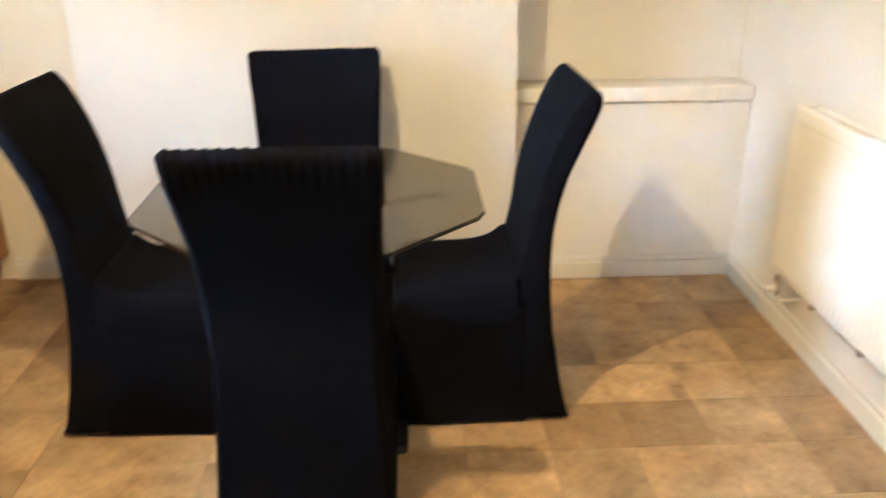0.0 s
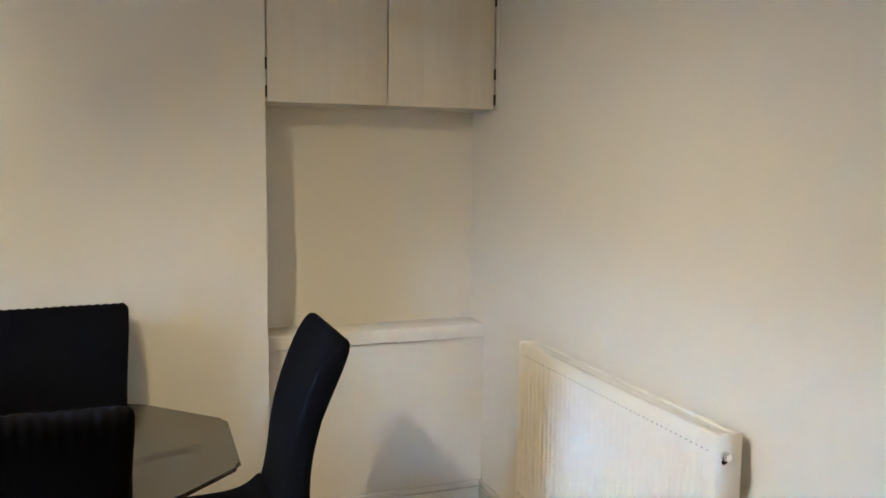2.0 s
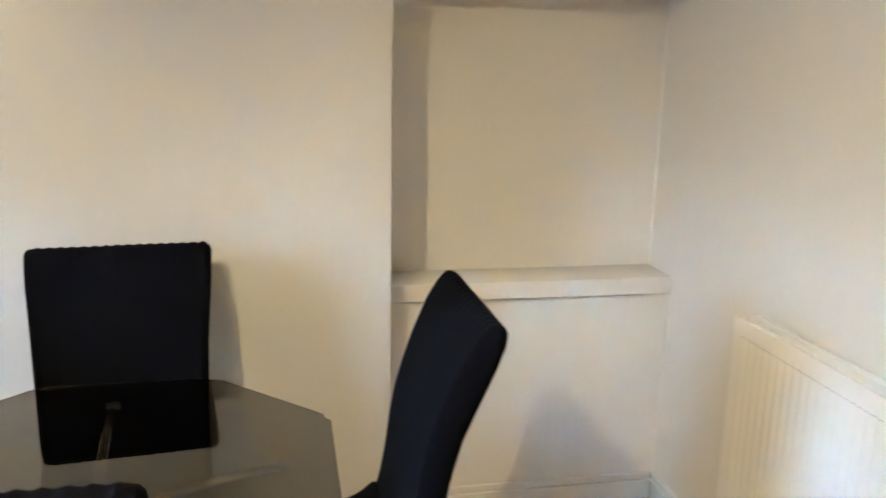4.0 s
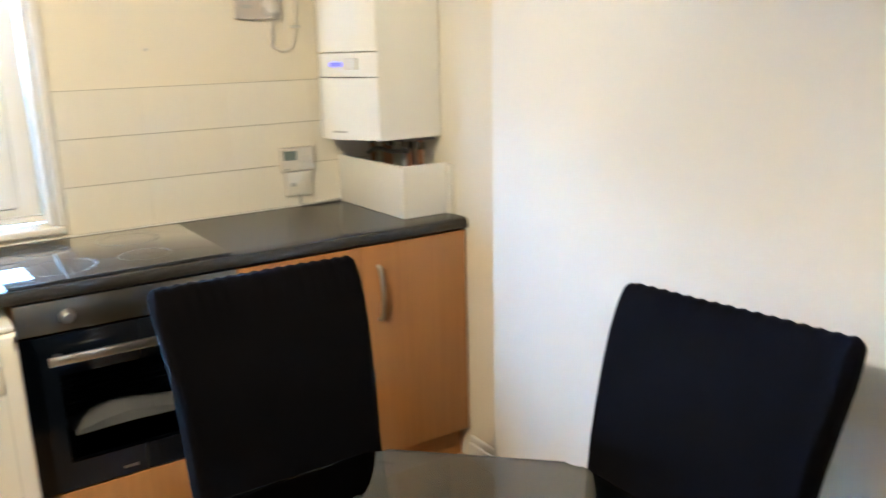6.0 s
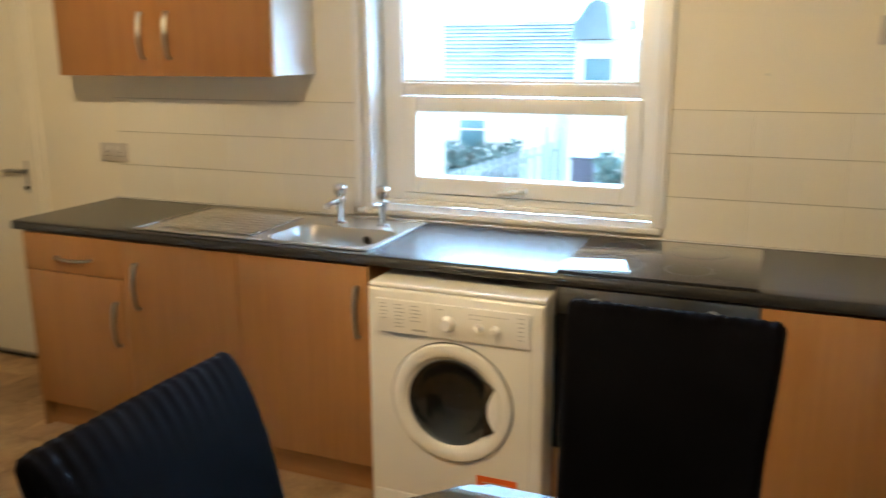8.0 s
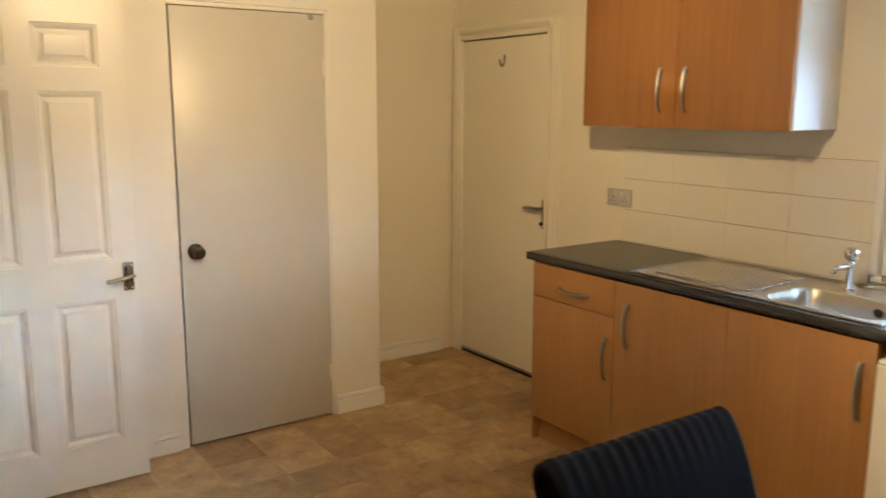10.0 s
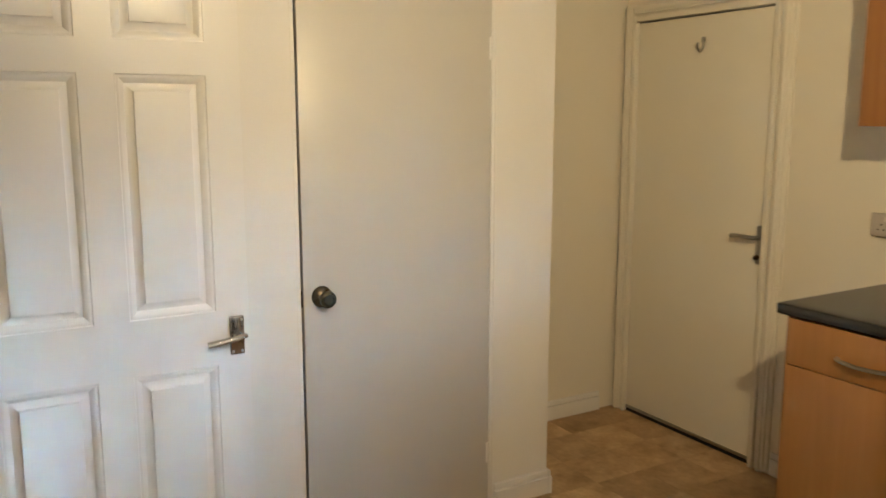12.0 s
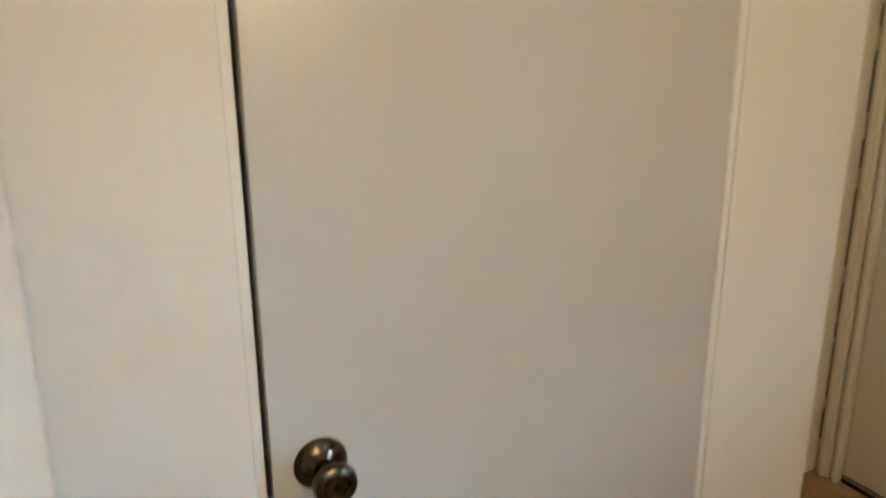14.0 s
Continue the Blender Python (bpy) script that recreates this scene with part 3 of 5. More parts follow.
FRONT = [(0.42, 0.330), (0.47, 0.358), (0.53, 0.376), (0.60, 0.389), (0.68, 0.400), (0.75, 0.414), (0.82, 0.434), (0.88, 0.456), (0.94, 0.482), (0.985, 0.506), (1.01, 0.522)]


def smoothed(loop, times):
    for _ in range(times):
        n = len(loop)
        loop = [((loop[i - 1][0] + 2 * loop[i][0] + loop[(i + 1) % n][0]) / 4, (loop[i - 1][1] + 2 * loop[i][1] + loop[(i + 1) % n][1]) / 4) for i in range(n)]
    return loop


def loft(bm, loop, stations, rnd, ripple=None):
    """Sweeps a closed side outline across the chair's width; its edges are rounded off by rnd."""
    n = len(loop)
    nrm = []
    area = sum(loop[i - 1][0] * loop[i][1] - loop[i][0] * loop[i - 1][1] for i in range(n))
    sgn = 1 if area > 0 else -1
    for i in range(n):
        dx, dz = loop[(i + 1) % n][0] - loop[i - 1][0], loop[(i + 1) % n][1] - loop[i - 1][1]
        d = math.hypot(dx, dz) or 1
        nrm.append((sgn * dz / d, -sgn * dx / d))
    rings = []
    for s in stations:
        ring = []
        for (u, z), (nu, nz) in zip(loop, nrm):
            w = interp(WIDTH, z)
            e = max(0.0, abs(s) * w - (w - rnd)) / rnd
            inset = rnd * (1 - math.sqrt(max(0.0, 1 - e * e)))
            if ripple:
                inset -= ripple(s, u, z)
            ring.append(bm.verts.new((u - nu * inset, s * w, max(0.004, z - nz * inset))))
        rings.append(ring)
    for a, b in zip(rings, rings[1:]):
        for k in range(n):
            bm.faces.new((a[k], a[(k + 1) % n], b[(k + 1) % n], b[k])).smooth = True
    bm.faces.new(rings[0][::-1])
    bm.faces.new(rings[-1])
    return bm


STATIONS = [-1, -0.985, -0.95, -0.9, -0.85, -0.75, -0.6, -0.4, -0.2, 0, 0.2, 0.4, 0.6, 0.75, 0.85, 0.9, 0.95, 0.985, 1]


def dining_chair():
    c = thing("dining_chair", "high-backed dining chair in a black stretch fabric cover", "chair", "chairs round the table")
    zs = [0.012 + (0.975 - 0.012) * k / 30 for k in range(31)]
    back = [(interp(BACK, z), z) for z in zs]
    front = [(interp(FRONT, z) if z > 0.42 else 0.372, z) for z in reversed(zs)]
    top = [(0.567, 0.990), (0.568, 1.003), (0.562, 1.015), (0.551, 1.021), (0.538, 1.020), (0.527, 1.011), (0.516, 0.998), (0.508, 0.986)]

    def gathers(s, u, z):
        k = min(1.0, max(0.0, (z - 0.955) / 0.045))
        if u > 0.545:
            k = min(1.0, max(0.0, (z - 0.93) / 0.04))
        if u < 0.53:
            k *= 0.5
        return k * 0.0015 * math.sin(s * math.pi * 17) + 0.001 + 0.0014 * noise.noise((s * 2.2, z * 5, u * 4))
    sts = sorted(set(STATIONS) | {-0.94 + 1.88 * k / 110 for k in range(111)})
    part("backrest", loft(bmesh.new(), back + top + front, sts, 0.022, gathers), FABRIC, c, "backrest with a gathered ribbed top edge")
    # seat pad and skirt that hangs to the floor
    seat = [(0.0, 0.30), (-0.004, 0.36), (0.0, 0.405), (0.012, 0.432), (0.04, 0.448), (0.10, 0.456), (0.18, 0.457), (0.25, 0.458), (0.30, 0.468), (0.335, 0.486), (0.362, 0.515), (0.40, 0.47), (0.40, 0.30), (0.2, 0.30)]
    dense = []
    for i in range(len(seat)):
        a, b = seat[i], seat[(i + 1) % len(seat)]
        dense += [(a[0] + (b[0] - a[0]) * k / 3, a[1] + (b[1] - a[1]) * k / 3) for k in range(3)]
    part("seat", loft(bmesh.new(), smoothed(dense, 2), STATIONS, 0.03), FABRIC, c)
    skirt = []
    for k in range(13):
        z = 0.39 * k / 12
        skirt.append((-0.003 + 0.004 * math.cos(z * 8), z + 0.006))
    skirt += [(0.1, 0.40), (0.3, 0.40), (0.39, 0.40)] + [(0.39, 0.395 - 0.385 * k / 8) for k in range(9)] + [(0.25, 0.006), (0.1, 0.006)]

    def folds(s, u, z):
        return (0.40 - z) * 0.016 * math.sin(s * 7 + u * 21) * 0.5
    part("skirt", loft(bmesh.new(), skirt, STATIONS, 0.012, folds), FABRIC, c)
    return c


chair = dining_chair()
chair.matrix_basis = pose(2.252, -0.828, 0, 0, 0, 0.8)
chair.scale.z = 1.006
copy_thing(chair, pose(1.772, -0.836, 0, 0, 0, 179))
near_chair = copy_thing(chair, pose(2.025, -1.012, 0, 0, 0, -90.5))
near_chair.scale = (1, 1.005, 1.012)
copy_thing(chair, pose(2.045, -0.803, 0, 0, 0, 96))


# ---- glass table ----
def glass_table():
    cx, cy, zt = 2.031, -0.940, 0.730
    t = thing("dining_table", "octagonal smoked glass dining table on a metal pedestal", "table", at=(cx, cy, 0))
    bm = bmesh.new()
    h, k = 0.472, 0.205
    pts = [(h, -k), (h, k), (k, h), (-k, h), (-h, k), (-h, -k), (-k, -h), (k, -h)]
    lo = [bm.verts.new((cx + x, cy + y, zt - 0.012)) for x, y in pts]
    hi = [bm.verts.new((cx + x, cy + y, zt)) for x, y in pts]
    bm.faces.new(lo[::-1])
    bm.faces.new(hi)
    for i in range(8):
        bm.faces.new((lo[i], lo[(i + 1) % 8], hi[(i + 1) % 8], hi[i]))
    bmesh.ops.bevel(bm, geom=[e for e in bm.edges if abs(e.verts[0].co.z - e.verts[1].co.z) > 0.005], offset=0.02, segments=3, affect="EDGES")
    bmesh.ops.bevel(bm, geom=[e for e in bm.edges if abs(e.verts[0].co.z - e.verts[1].co.z) < 1e-4], offset=0.0025, segments=2, affect="EDGES")
    top = part("tabletop", bm, SMOKE, t, "smoked grey bevelled glass top")
    top.visible_shadow = False
    part("column", boxed(cx - 0.055, cx + 0.055, cy - 0.055, cy + 0.055, 0.03, 0.655, 0.012, 3), BLACKP, t, "black square column")
    part("base_plate", boxed(cx - 0.25, cx + 0.25, cy - 0.25, cy + 0.25, 0.0, 0.03, 0.012, 3), BLACKP, t)
    for a in range(4):
        r = Matrix.Translation((cx, cy, 0)) @ Matrix.Rotation(a * math.pi / 2 + 0.06, 4, "Z")
        bm = tube(bmesh.new(), [r @ Vector(p) for p in ((0.05, 0, 0.625), (0.12, 0, 0.655), (0.22, 0, 0.683), (0.31, 0, 0.696), (0.385, 0, 0.700))], 0.011, 12, 0.8)
        arm = part("support_arm", bm, CHROME, t, "chrome support arm")
        p = r @ Vector((0.37, 0, 0.699))
        part("glass_pad", cyl(bmesh.new(), p, p + Vector((0, 0, 0.010)), 0.016), STEEL, arm)
        q = r @ Vector((0.135, 0, 0.66))
        part("ferrule", cyl(bmesh.new(), q - (r.to_3x3() @ Vector((0.012, 0, 0.003))), q + (r.to_3x3() @ Vector((0.012, 0, 0.005))), 0.0135), GOLD, arm, "brass ferrule")


glass_table()


# ---- kitchen units ----
def bow_handle(parent, p, q, out, mat=SATIN):
    """A bowed bar handle between two points on a door; out is the way it stands off."""
    p, q, out = Vector(p), Vector(q), Vector(out)
    mid = (p + q) / 2
    bm = tube(bmesh.new(), [p, p + out * 0.55 + (q - p) * 0.06, mid + out, q + out * 0.55 + (p - q) * 0.06, q], 0.0085, 10, 0.75)
    part("handle", bm, mat, parent, "satin nickel bow handle")


def base_unit(name, label, y0, y1, fronts, end=""):
    u = thing(name, label, "kitchen cabinet", "kitchen base units", at=(0.3, (y0 + y1) / 2, 0))
    bm = bmesh.new()
    g = 0.0008
    box(bm, 0.02, 0.568, y0 + g, y0 + 0.018, 0.12, 0.871)
    box(bm, 0.02, 0.568, y1 - 0.018, y1 - g, 0.12, 0.871)
    box(bm, 0.02, 0.568, y0 + 0.018, y1 - 0.018, 0.12, 0.138)
    box(bm, 0.02, 0.03, y0 + 0.018, y1 - 0.018, 0.138, 0.871)
    part("body", bm, BEECH, u)
    if end == "low":
        part("end_panel", boxed(0.02, 0.570, y0 - 0.0185, y0 - 0.0005, 0, 0.871, 0.001), BEECH, u)
    part("plinth", boxed(0.515, 0.533, y0 + g, y1 - g, 0, 0.118), BEECH_H, u)
    for kind, a, b, c, d, hy, hz0, hz1 in fronts:
        f = part(kind, boxed(0.5705, 0.589, a + 0.0015, b - 0.0015, c, d, 0.0018), BEECH, u)
        if kind == "drawer_front":
            bow_handle(f, (0.589, hy - 0.085, hz0), (0.589, hy + 0.085, hz0), (0.028, 0, -0.004))
        else:
            bow_handle(f, (0.589, hy, hz0), (0.589, hy, hz1), (0.028, 0, 0))
    return u


base_unit("drawer_cabinet", "beech-effect cabinet with one drawer over a door", -3.485, -2.975, [("drawer_front", -3.485, -2.975, 0.712, 0.866, -3.215, 0.775, 0), ("door", -3.485, -2.975, 0.125, 0.708, -3.015, 0.435, 0.612)], "low")
base_unit("sink_cabinet", "beech-effect double-door cabinet under the sink", -2.975, -1.893, [("door", -2.975, -2.433, 0.125, 0.866, -2.90, 0.602, 0.782), ("door", -2.433, -1.893, 0.125, 0.866, -1.938, 0.612, 0.792)])
base_unit("corner_cabinet", "beech-effect double-door cabinet beneath the boiler", -0.652, 0.160, [("door", -0.652, -0.250, 0.125, 0.866, -0.300, 0.615, 0.795), ("door", -0.250, 0.160, 0.125, 0.866, -0.188, 0.615, 0.795)])


def worktop():
    w = thing("worktop", "charcoal laminate worktop with rolled front edge", "worktop", at=(0.3, -1.7, 0.872))
    ya, yb = -3.524, 0.162

    def slab(bm, x0, x1, y0, y1, nose=False):
        if not nose:
            box(bm, x0, x1, y0, y1, 0.872, 0.910)
            return
        prof = [(x0, 0.872), (x1 - 0.012, 0.872), (x1 - 0.004, 0.876), (x1, 0.884), (x1 - 0.001, 0.894), (x1 - 0.005, 0.903), (x1 - 0.012, 0.908), (x1 - 0.022, 0.910), (x0, 0.910)]
        a = [bm.verts.new((x, y0, z)) for x, z in prof]
        b = [bm.verts.new((x, y1, z)) for x, z in prof]
        n = len(prof)
        for i in range(n):
            bm.faces.new((a[i], a[(i + 1) % n], b[(i + 1) % n], b[i]))
        bm.faces.new(a[::-1])
        bm.faces.new(b)
    bm = bmesh.new()
    slab(bm, 0.53, 0.602, ya, yb, True)
    slab(bm, 0.001, 0.53, ya, -2.37)
    slab(bm, 0.001, 0.23, -2.37, -1.93)
    slab(bm, 0.001, 0.53, -1.93, yb)
    part("worktop_slab", bm, WORKTOP, w)
    part("edge_strip", boxed(0.002, 0.598, ya - 0.0025, ya - 0.0005, 0.874, 0.908), BLACKP, w)
    part("sealant", boxed(0.0085, 0.016, -3.52, 0.16, 0.9102, 0.916, 0.002), GLOSS, w, "white silicone seal along the wall")


worktop()


def sink():
    s = thing("kitchen_sink", "stainless steel inset sink with ribbed drainer", "sink", at=(0.3, -2.4, 0.91))
    x0, x1, y0, y1 = 0.052, 0.560, -2.925, -1.908
    bx0, bx1, by0, by1 = 0.235, 0.525, -2.365, -1.935
    bm = bmesh.new()
    z = 0.9115
    t = 0.9135
    box(bm, x0, bx0, y0, y1, z, t, 0.0008, 1)
    box(bm, bx1, x1, y0, y1, z, t, 0.0008, 1)
    box(bm, bx0, bx1, y0, by0, z, t, 0.0008, 1)
    box(bm, bx0, bx1, by1, y1, z, t, 0.0008, 1)
    part("deck", bm, DRAINER, s)
    bm = bmesh.new()
    for a, b, c, d in ((x0, x1, y0, y0 + 0.012), (x0, x1, y1 - 0.012, y1), (x0, x0 + 0.012, y0, y1), (x1 - 0.012, x1, y0, y1)):
        box(bm, a, b, c, d, 0.9137, 0.918, 0.002)
    part("rim", bm, STEEL, s)
    # bowl with rounded corners
    bm = bmesh.new()

    def ring(inset, zz, r):
        out = []
        for sx, sy, a0 in ((1, 1, 0), (-1, 1, 90), (-1, -1, 180), (1, -1, 270)):
            cxx = (bx1 - inset - r) if sx > 0 else (bx0 + inset + r)
            cyy = (by1 - inset - r) if sy > 0 else (by0 + inset + r)
            for k in range(6):
                a = radians(a0 + 90 * k / 5)
                out.append(bm.verts.new((cxx + r * math.cos(a), cyy + r * math.sin(a), zz)))
        return out
    rings = [ring(-0.012, 0.9142, 0.05), ring(0.0, 0.9138, 0.07), ring(0.006, 0.905, 0.07), ring(0.012, 0.83, 0.07), ring(0.02, 0.79, 0.07), ring(0.045, 0.768, 0.06), ring(0.08, 0.762, 0.05)]
    for a, b in zip(rings, rings[1:]):
        n = len(a)
        for k in range(n):
            bm.faces.new((a[k], a[(k + 1) % n], b[(k + 1) % n], b[k])).smooth = True
    bm.faces.new(rings[-1])
    part("bowl", bm, STEEL, s, "stainless steel bowl")
    part("overflow", turned(bmesh.new(), (0.2475, -2.075, 0.872), (1, 0, -0.1), [(0, 0.017), (0.003, 0.015), (0.004, 0.013)]), BLACKP, s)
    part("waste", turned(bmesh.new(), (0.38, -2.15, 0.763), (0, 0, 1), [(0, 0.034), (0.002, 0.032), (0.003, 0.02)]), CHROME, s)
    # thin dark plate under the ribs, painted as the shade in the grooves
    part("groove_shade_plate", boxed(0.150, 0.480, y0 + 0.085, -2.432, 0.9136, 0.9140), GROOVE_SHADE, s, "dark plate painted as the shade in the grooves between the ribs")
    for k in range(9):
        x = 0.145 + 0.041 * k
        ys = y0 + 0.05 + (0.025 if k in (0, 8) else 0)
        part("drainer_rib", boxed(x - 0.009, x + 0.0235, ys, -2.42, 0.9142, 0.9215, 0.0035), DRAINER, s)

    def tap(y):
        tp = thing("pillar_tap", "chrome pillar tap with capstan head", "tap", "sink taps", at=(0.175, y, 0.913))
        part("tap_body", turned(bmesh.new(), (0.175, y, 0.9137), (0, 0, 1), [(0, 0.023), (0.006, 0.022), (0.01, 0.015), (0.05, 0.013), (0.08, 0.014), (0.098, 0.017), (0.106, 0.012)]), CHROME, tp)
        bm = tube(bmesh.new(), [(0.178, y, 1.0), (0.205, y - 0.009, 1.003), (0.235, y - 0.015, 1.002), (0.252, y - 0.018, 0.997), (0.256, y - 0.019, 0.984)], 0.0105)
        part("spout", bm, CHROME, tp)
        part("tap_head", turned(bmesh.new(), (0.175, y, 1.021), (0, 0, 1), [(0, 0.010), (0.006, 0.014), (0.012, 0.022), (0.03, 0.026), (0.042, 0.0255), (0.050, 0.020), (0.054, 0.010)], 14), CHROME, tp)
    tap(-2.225)
    tap(-2.04)


sink()


def washing_machine():
    y0, y1, xf = -1.850, -1.250, 0.682
    w = thing("washing_machine", "white front-loading washing machine under the worktop", "washing machine", at=(0.4, -1.55, 0))
    bm = bmesh.new()
    box(bm, 0.09, xf - 0.02, y0, y0 + 0.02, 0.02, 0.845)
    box(bm, 0.09, xf - 0.02, y1 - 0.02, y1, 0.02, 0.845)
    box(bm, 0.09, 0.11, y0 + 0.02, y1 - 0.02, 0.02, 0.845)
    part("casing", bm, ENAMEL, w)
    # front sheet with a round hole
    bm = bmesh.new()
    n = 64
    hole = [bm.verts.new((xf, -1.555 + 0.15 * math.cos(2 * math.pi * k / n), 0.478 + 0.15 * math.sin(2 * math.pi * k / n))) for k in range(n)]
    rim = []
    for k in range(n):
        u, v = math.cos(2 * math.pi * k / n), math.sin(2 * math.pi * k / n)
        f = min((y1 + 1.555) / u if u > 1e-6 else (y0 + 1.555) / u if u < -1e-6 else 9, (0.845 - 0.478) / v if v > 1e-6 else (0.02 - 0.478) / v if v < -1e-6 else 9)
        rim.append(bm.verts.new((xf, -1.555 + u * f, 0.478 + v * f)))
    corners = {(1, 1): (y1, 0.845), (-1, 1): (y0, 0.845), (-1, -1): (y0, 0.02), (1, -1): (y1, 0.02)}
    for k in range(n):
        q = (k + 1) % n
        a, b = rim[k], rim[q]
        bm.faces.new((hole[k], a, b, hole[q]))
        if abs(a.co.y - b.co.y) > 1e-5 and abs(a.co.z - b.co.z) > 1e-5:
            c = corners[(1 if a.co.y + b.co.y > -3.11 else -1, 1 if a.co.z + b.co.z > 0.956 else -1)]
            bm.faces.new((a, bm.verts.new((xf, *c)), b))
    bmesh.ops.recalc_face_normals(bm, faces=bm.faces)
    edges = [e for e in bm.edges if len(e.link_faces) == 1 and all(not (abs((v.co.y + 1.555) ** 2 + (v.co.z - 0.478) ** 2 - 0.0225) < 1e-5) for v in e.verts)]
    back = bmesh.ops.extrude_edge_only(bm, edges=edges)
    bmesh.ops.translate(bm, vec=(-0.03, 0, 0), verts=[v for v in back["geom"] if isinstance(v, bmesh.types.BMVert)])
    sharp = [e for e in bm.edges if len(e.link_faces) == 2 and e.calc_face_angle(0) > 1.0 and all(abs(v.co.x - xf) < 1e-5 for v in e.verts)]
    bmesh.ops.bevel(bm, geom=sharp, offset=0.010, segments=3, profile=0.5, affect="EDGES")
    part("front_sheet", bm, ENAMEL, w)
    part("worktop_lid", boxed(0.09, xf - 0.006, y0 + 0.001, y1 - 0.001, 0.8455, 0.862, 0.007, 3), ENAMEL, w)
    panel = part("control_panel", boxed(xf + 0.0005, xf + 0.010, y0 + 0.035, y1 - 0.045, 0.700, 0.815, 0.004), ENAMEL, w)
    part("detergent_drawer", boxed(xf + 0.0102, xf + 0.014, y0 + 0.037, y0 + 0.225, 0.702, 0.8135, 0.0015), ENAMEL, panel)
    # finger pull below the drawer
    bm = bmesh.new()
    pts = [(y0 + 0.045, 0.698), (y0 + 0.10, 0.686), (y0 + 0.16, 0.686), (y0 + 0.225, 0.698)]
    a = [bm.verts.new((xf + 0.001, y, z)) for y, z in pts]
    b = [bm.verts.new((xf + 0.004, y, z)) for y, z in pts]
    bm.faces.new(a[::-1])
    bm.faces.new(b)
    for k in range(4):
        bm.faces.new((a[k], a[(k + 1) % 4], b[(k + 1) % 4], b[k]))
    part("drawer_pull", bm, GREYPLASTIC, panel)
    for col, n, wd in ((0.052, 5, 0.026), (0.105, 7, 0.034), (0.16, 5, 0.036)):
        for k in range(n):
            yy = y0 + col
            part("print_line", boxed(xf + 0.0142, xf + 0.0146, yy, yy + wd * (0.7 + 0.3 * ((k * 37) % 5) / 4), 0.798 - 0.0125 * k, 0.8012 - 0.0125 * k), INK, panel)
    part("maker_mark", boxed(xf + 0.0142, xf + 0.0146, y0 + 0.165, y0 + 0.215, 0.715, 0.722), INK, panel)
    knobs = ((y0 + 0.285, 0.752, 0.025), (y0 + 0.392, 0.752, 0.013), (y0 + 0.446, 0.752, 0.013))
    for yk, zk, r in knobs:
        part("dial", turned(bmesh.new(), (xf + 0.010, yk, zk), (1, 0, 0), [(0, r * 1.1), (0.004, r), (0.018, r * 0.85), (0.021, r * 0.7)]), ENAMEL, panel, "white control dial")
    for k in range(8):
        part("print_line", boxed(xf + 0.0102, xf + 0.0106, y0 + 0.36 + 0.022 * (k % 6), y0 + 0.374 + 0.022 * (k % 6), 0.792 - 0.014 * (k // 6), 0.795 - 0.014 * (k // 6)), INK, panel)
    for k in range(6):
        part("print_line", boxed(xf + 0.0102, xf + 0.0106, y1 - 0.082, y1 - 0.064, 0.797 - 0.014 * k, 0.8 - 0.014 * k), INK, panel)
    part("print_line", boxed(xf + 0.0102, xf + 0.0106, y0 + 0.25, y0 + 0.272, 0.797, 0.8), INK, panel)
    cy, cz = -1.555, 0.478
    door = part("porthole_door", bmesh_ring(xf, cy, cz), ENAMEL, w, "round white porthole door")
    part("door_groove", bmesh_groove(xf, cy, cz), BLACKP, w)
    # domed glass that reaches into the drum
    prof = [(0.004, 0.1465), (0.001, 0.138), (-0.022, 0.120), (-0.050, 0.098), (-0.062, 0.06), (-0.066, 0.004)]
    shell = prof + [(d - 0.005, max(r - 0.003, 0.003)) for d, r in reversed(prof)]
    bowl = part("porthole_glass", lathe_open(shell, xf + 0.006, cy, cz, 48), PORT, door, "dark domed porthole glass")
    bowl.visible_shadow = False
    part("drum", lathe_open([(-0.014, 0.146), (-0.14, 0.16), (-0.20, 0.15), (-0.21, 0.01), (-0.215, 0.01), (-0.205, 0.158), (-0.14, 0.166), (-0.014, 0.15)], xf, cy, cz, 40), DRUM, w)
    # hand hold at the door's edge: the dark glass runs out in two tips round a white lug
    edge = [(0.151, 0.074), (0.140, 0.050), (0.130, 0.026), (0.127, 0.0), (0.130, -0.026), (0.140, -0.050), (0.151, -0.074)]

    def plate(pts, d0, d1):
        bm = bmesh.new()
        lo = [bm.verts.new((xf + d0, cy + u, cz + v)) for u, v in pts]
        hi = [bm.verts.new((xf + d1, cy + u, cz + v)) for u, v in pts]
        n = len(pts)
        bm.faces.new(lo[::-1])
        bm.faces.new(hi)
        for k in range(n):
            bm.faces.new((lo[k], lo[(k + 1) % n], hi[(k + 1) % n], hi[k]))
        return bm
    inner = [(0.112, -0.097), (0.119, -0.076), (0.116, -0.045), (0.112, 0.0), (0.116, 0.045), (0.119, 0.076), (0.112, 0.097)]
    part("grip_recess", plate(edge + inner, 0.004, 0.0150), BLACKGLASS, door, "dark recess behind the door grip")
    bm = plate(edge + [(0.168 * math.cos(radians(q)), 0.168 * math.sin(radians(q))) for q in range(-24, 25, 6)], 0.002, 0.0158)
    part("door_grip", bm, ENAMEL, door)
    part("energy_label", boxed(xf + 0.0005, xf + 0.0012, -1.467, -1.330, 0.125, 0.236), ORANGE, w, "orange paper label with faint lines")
    for k in range(3):
        part("label_line", boxed(xf + 0.0013, xf + 0.0016, -1.445, -1.36 + 0.01 * (k % 2), 0.212 - 0.016 * k, 0.216 - 0.016 * k), PLASTIC, w)
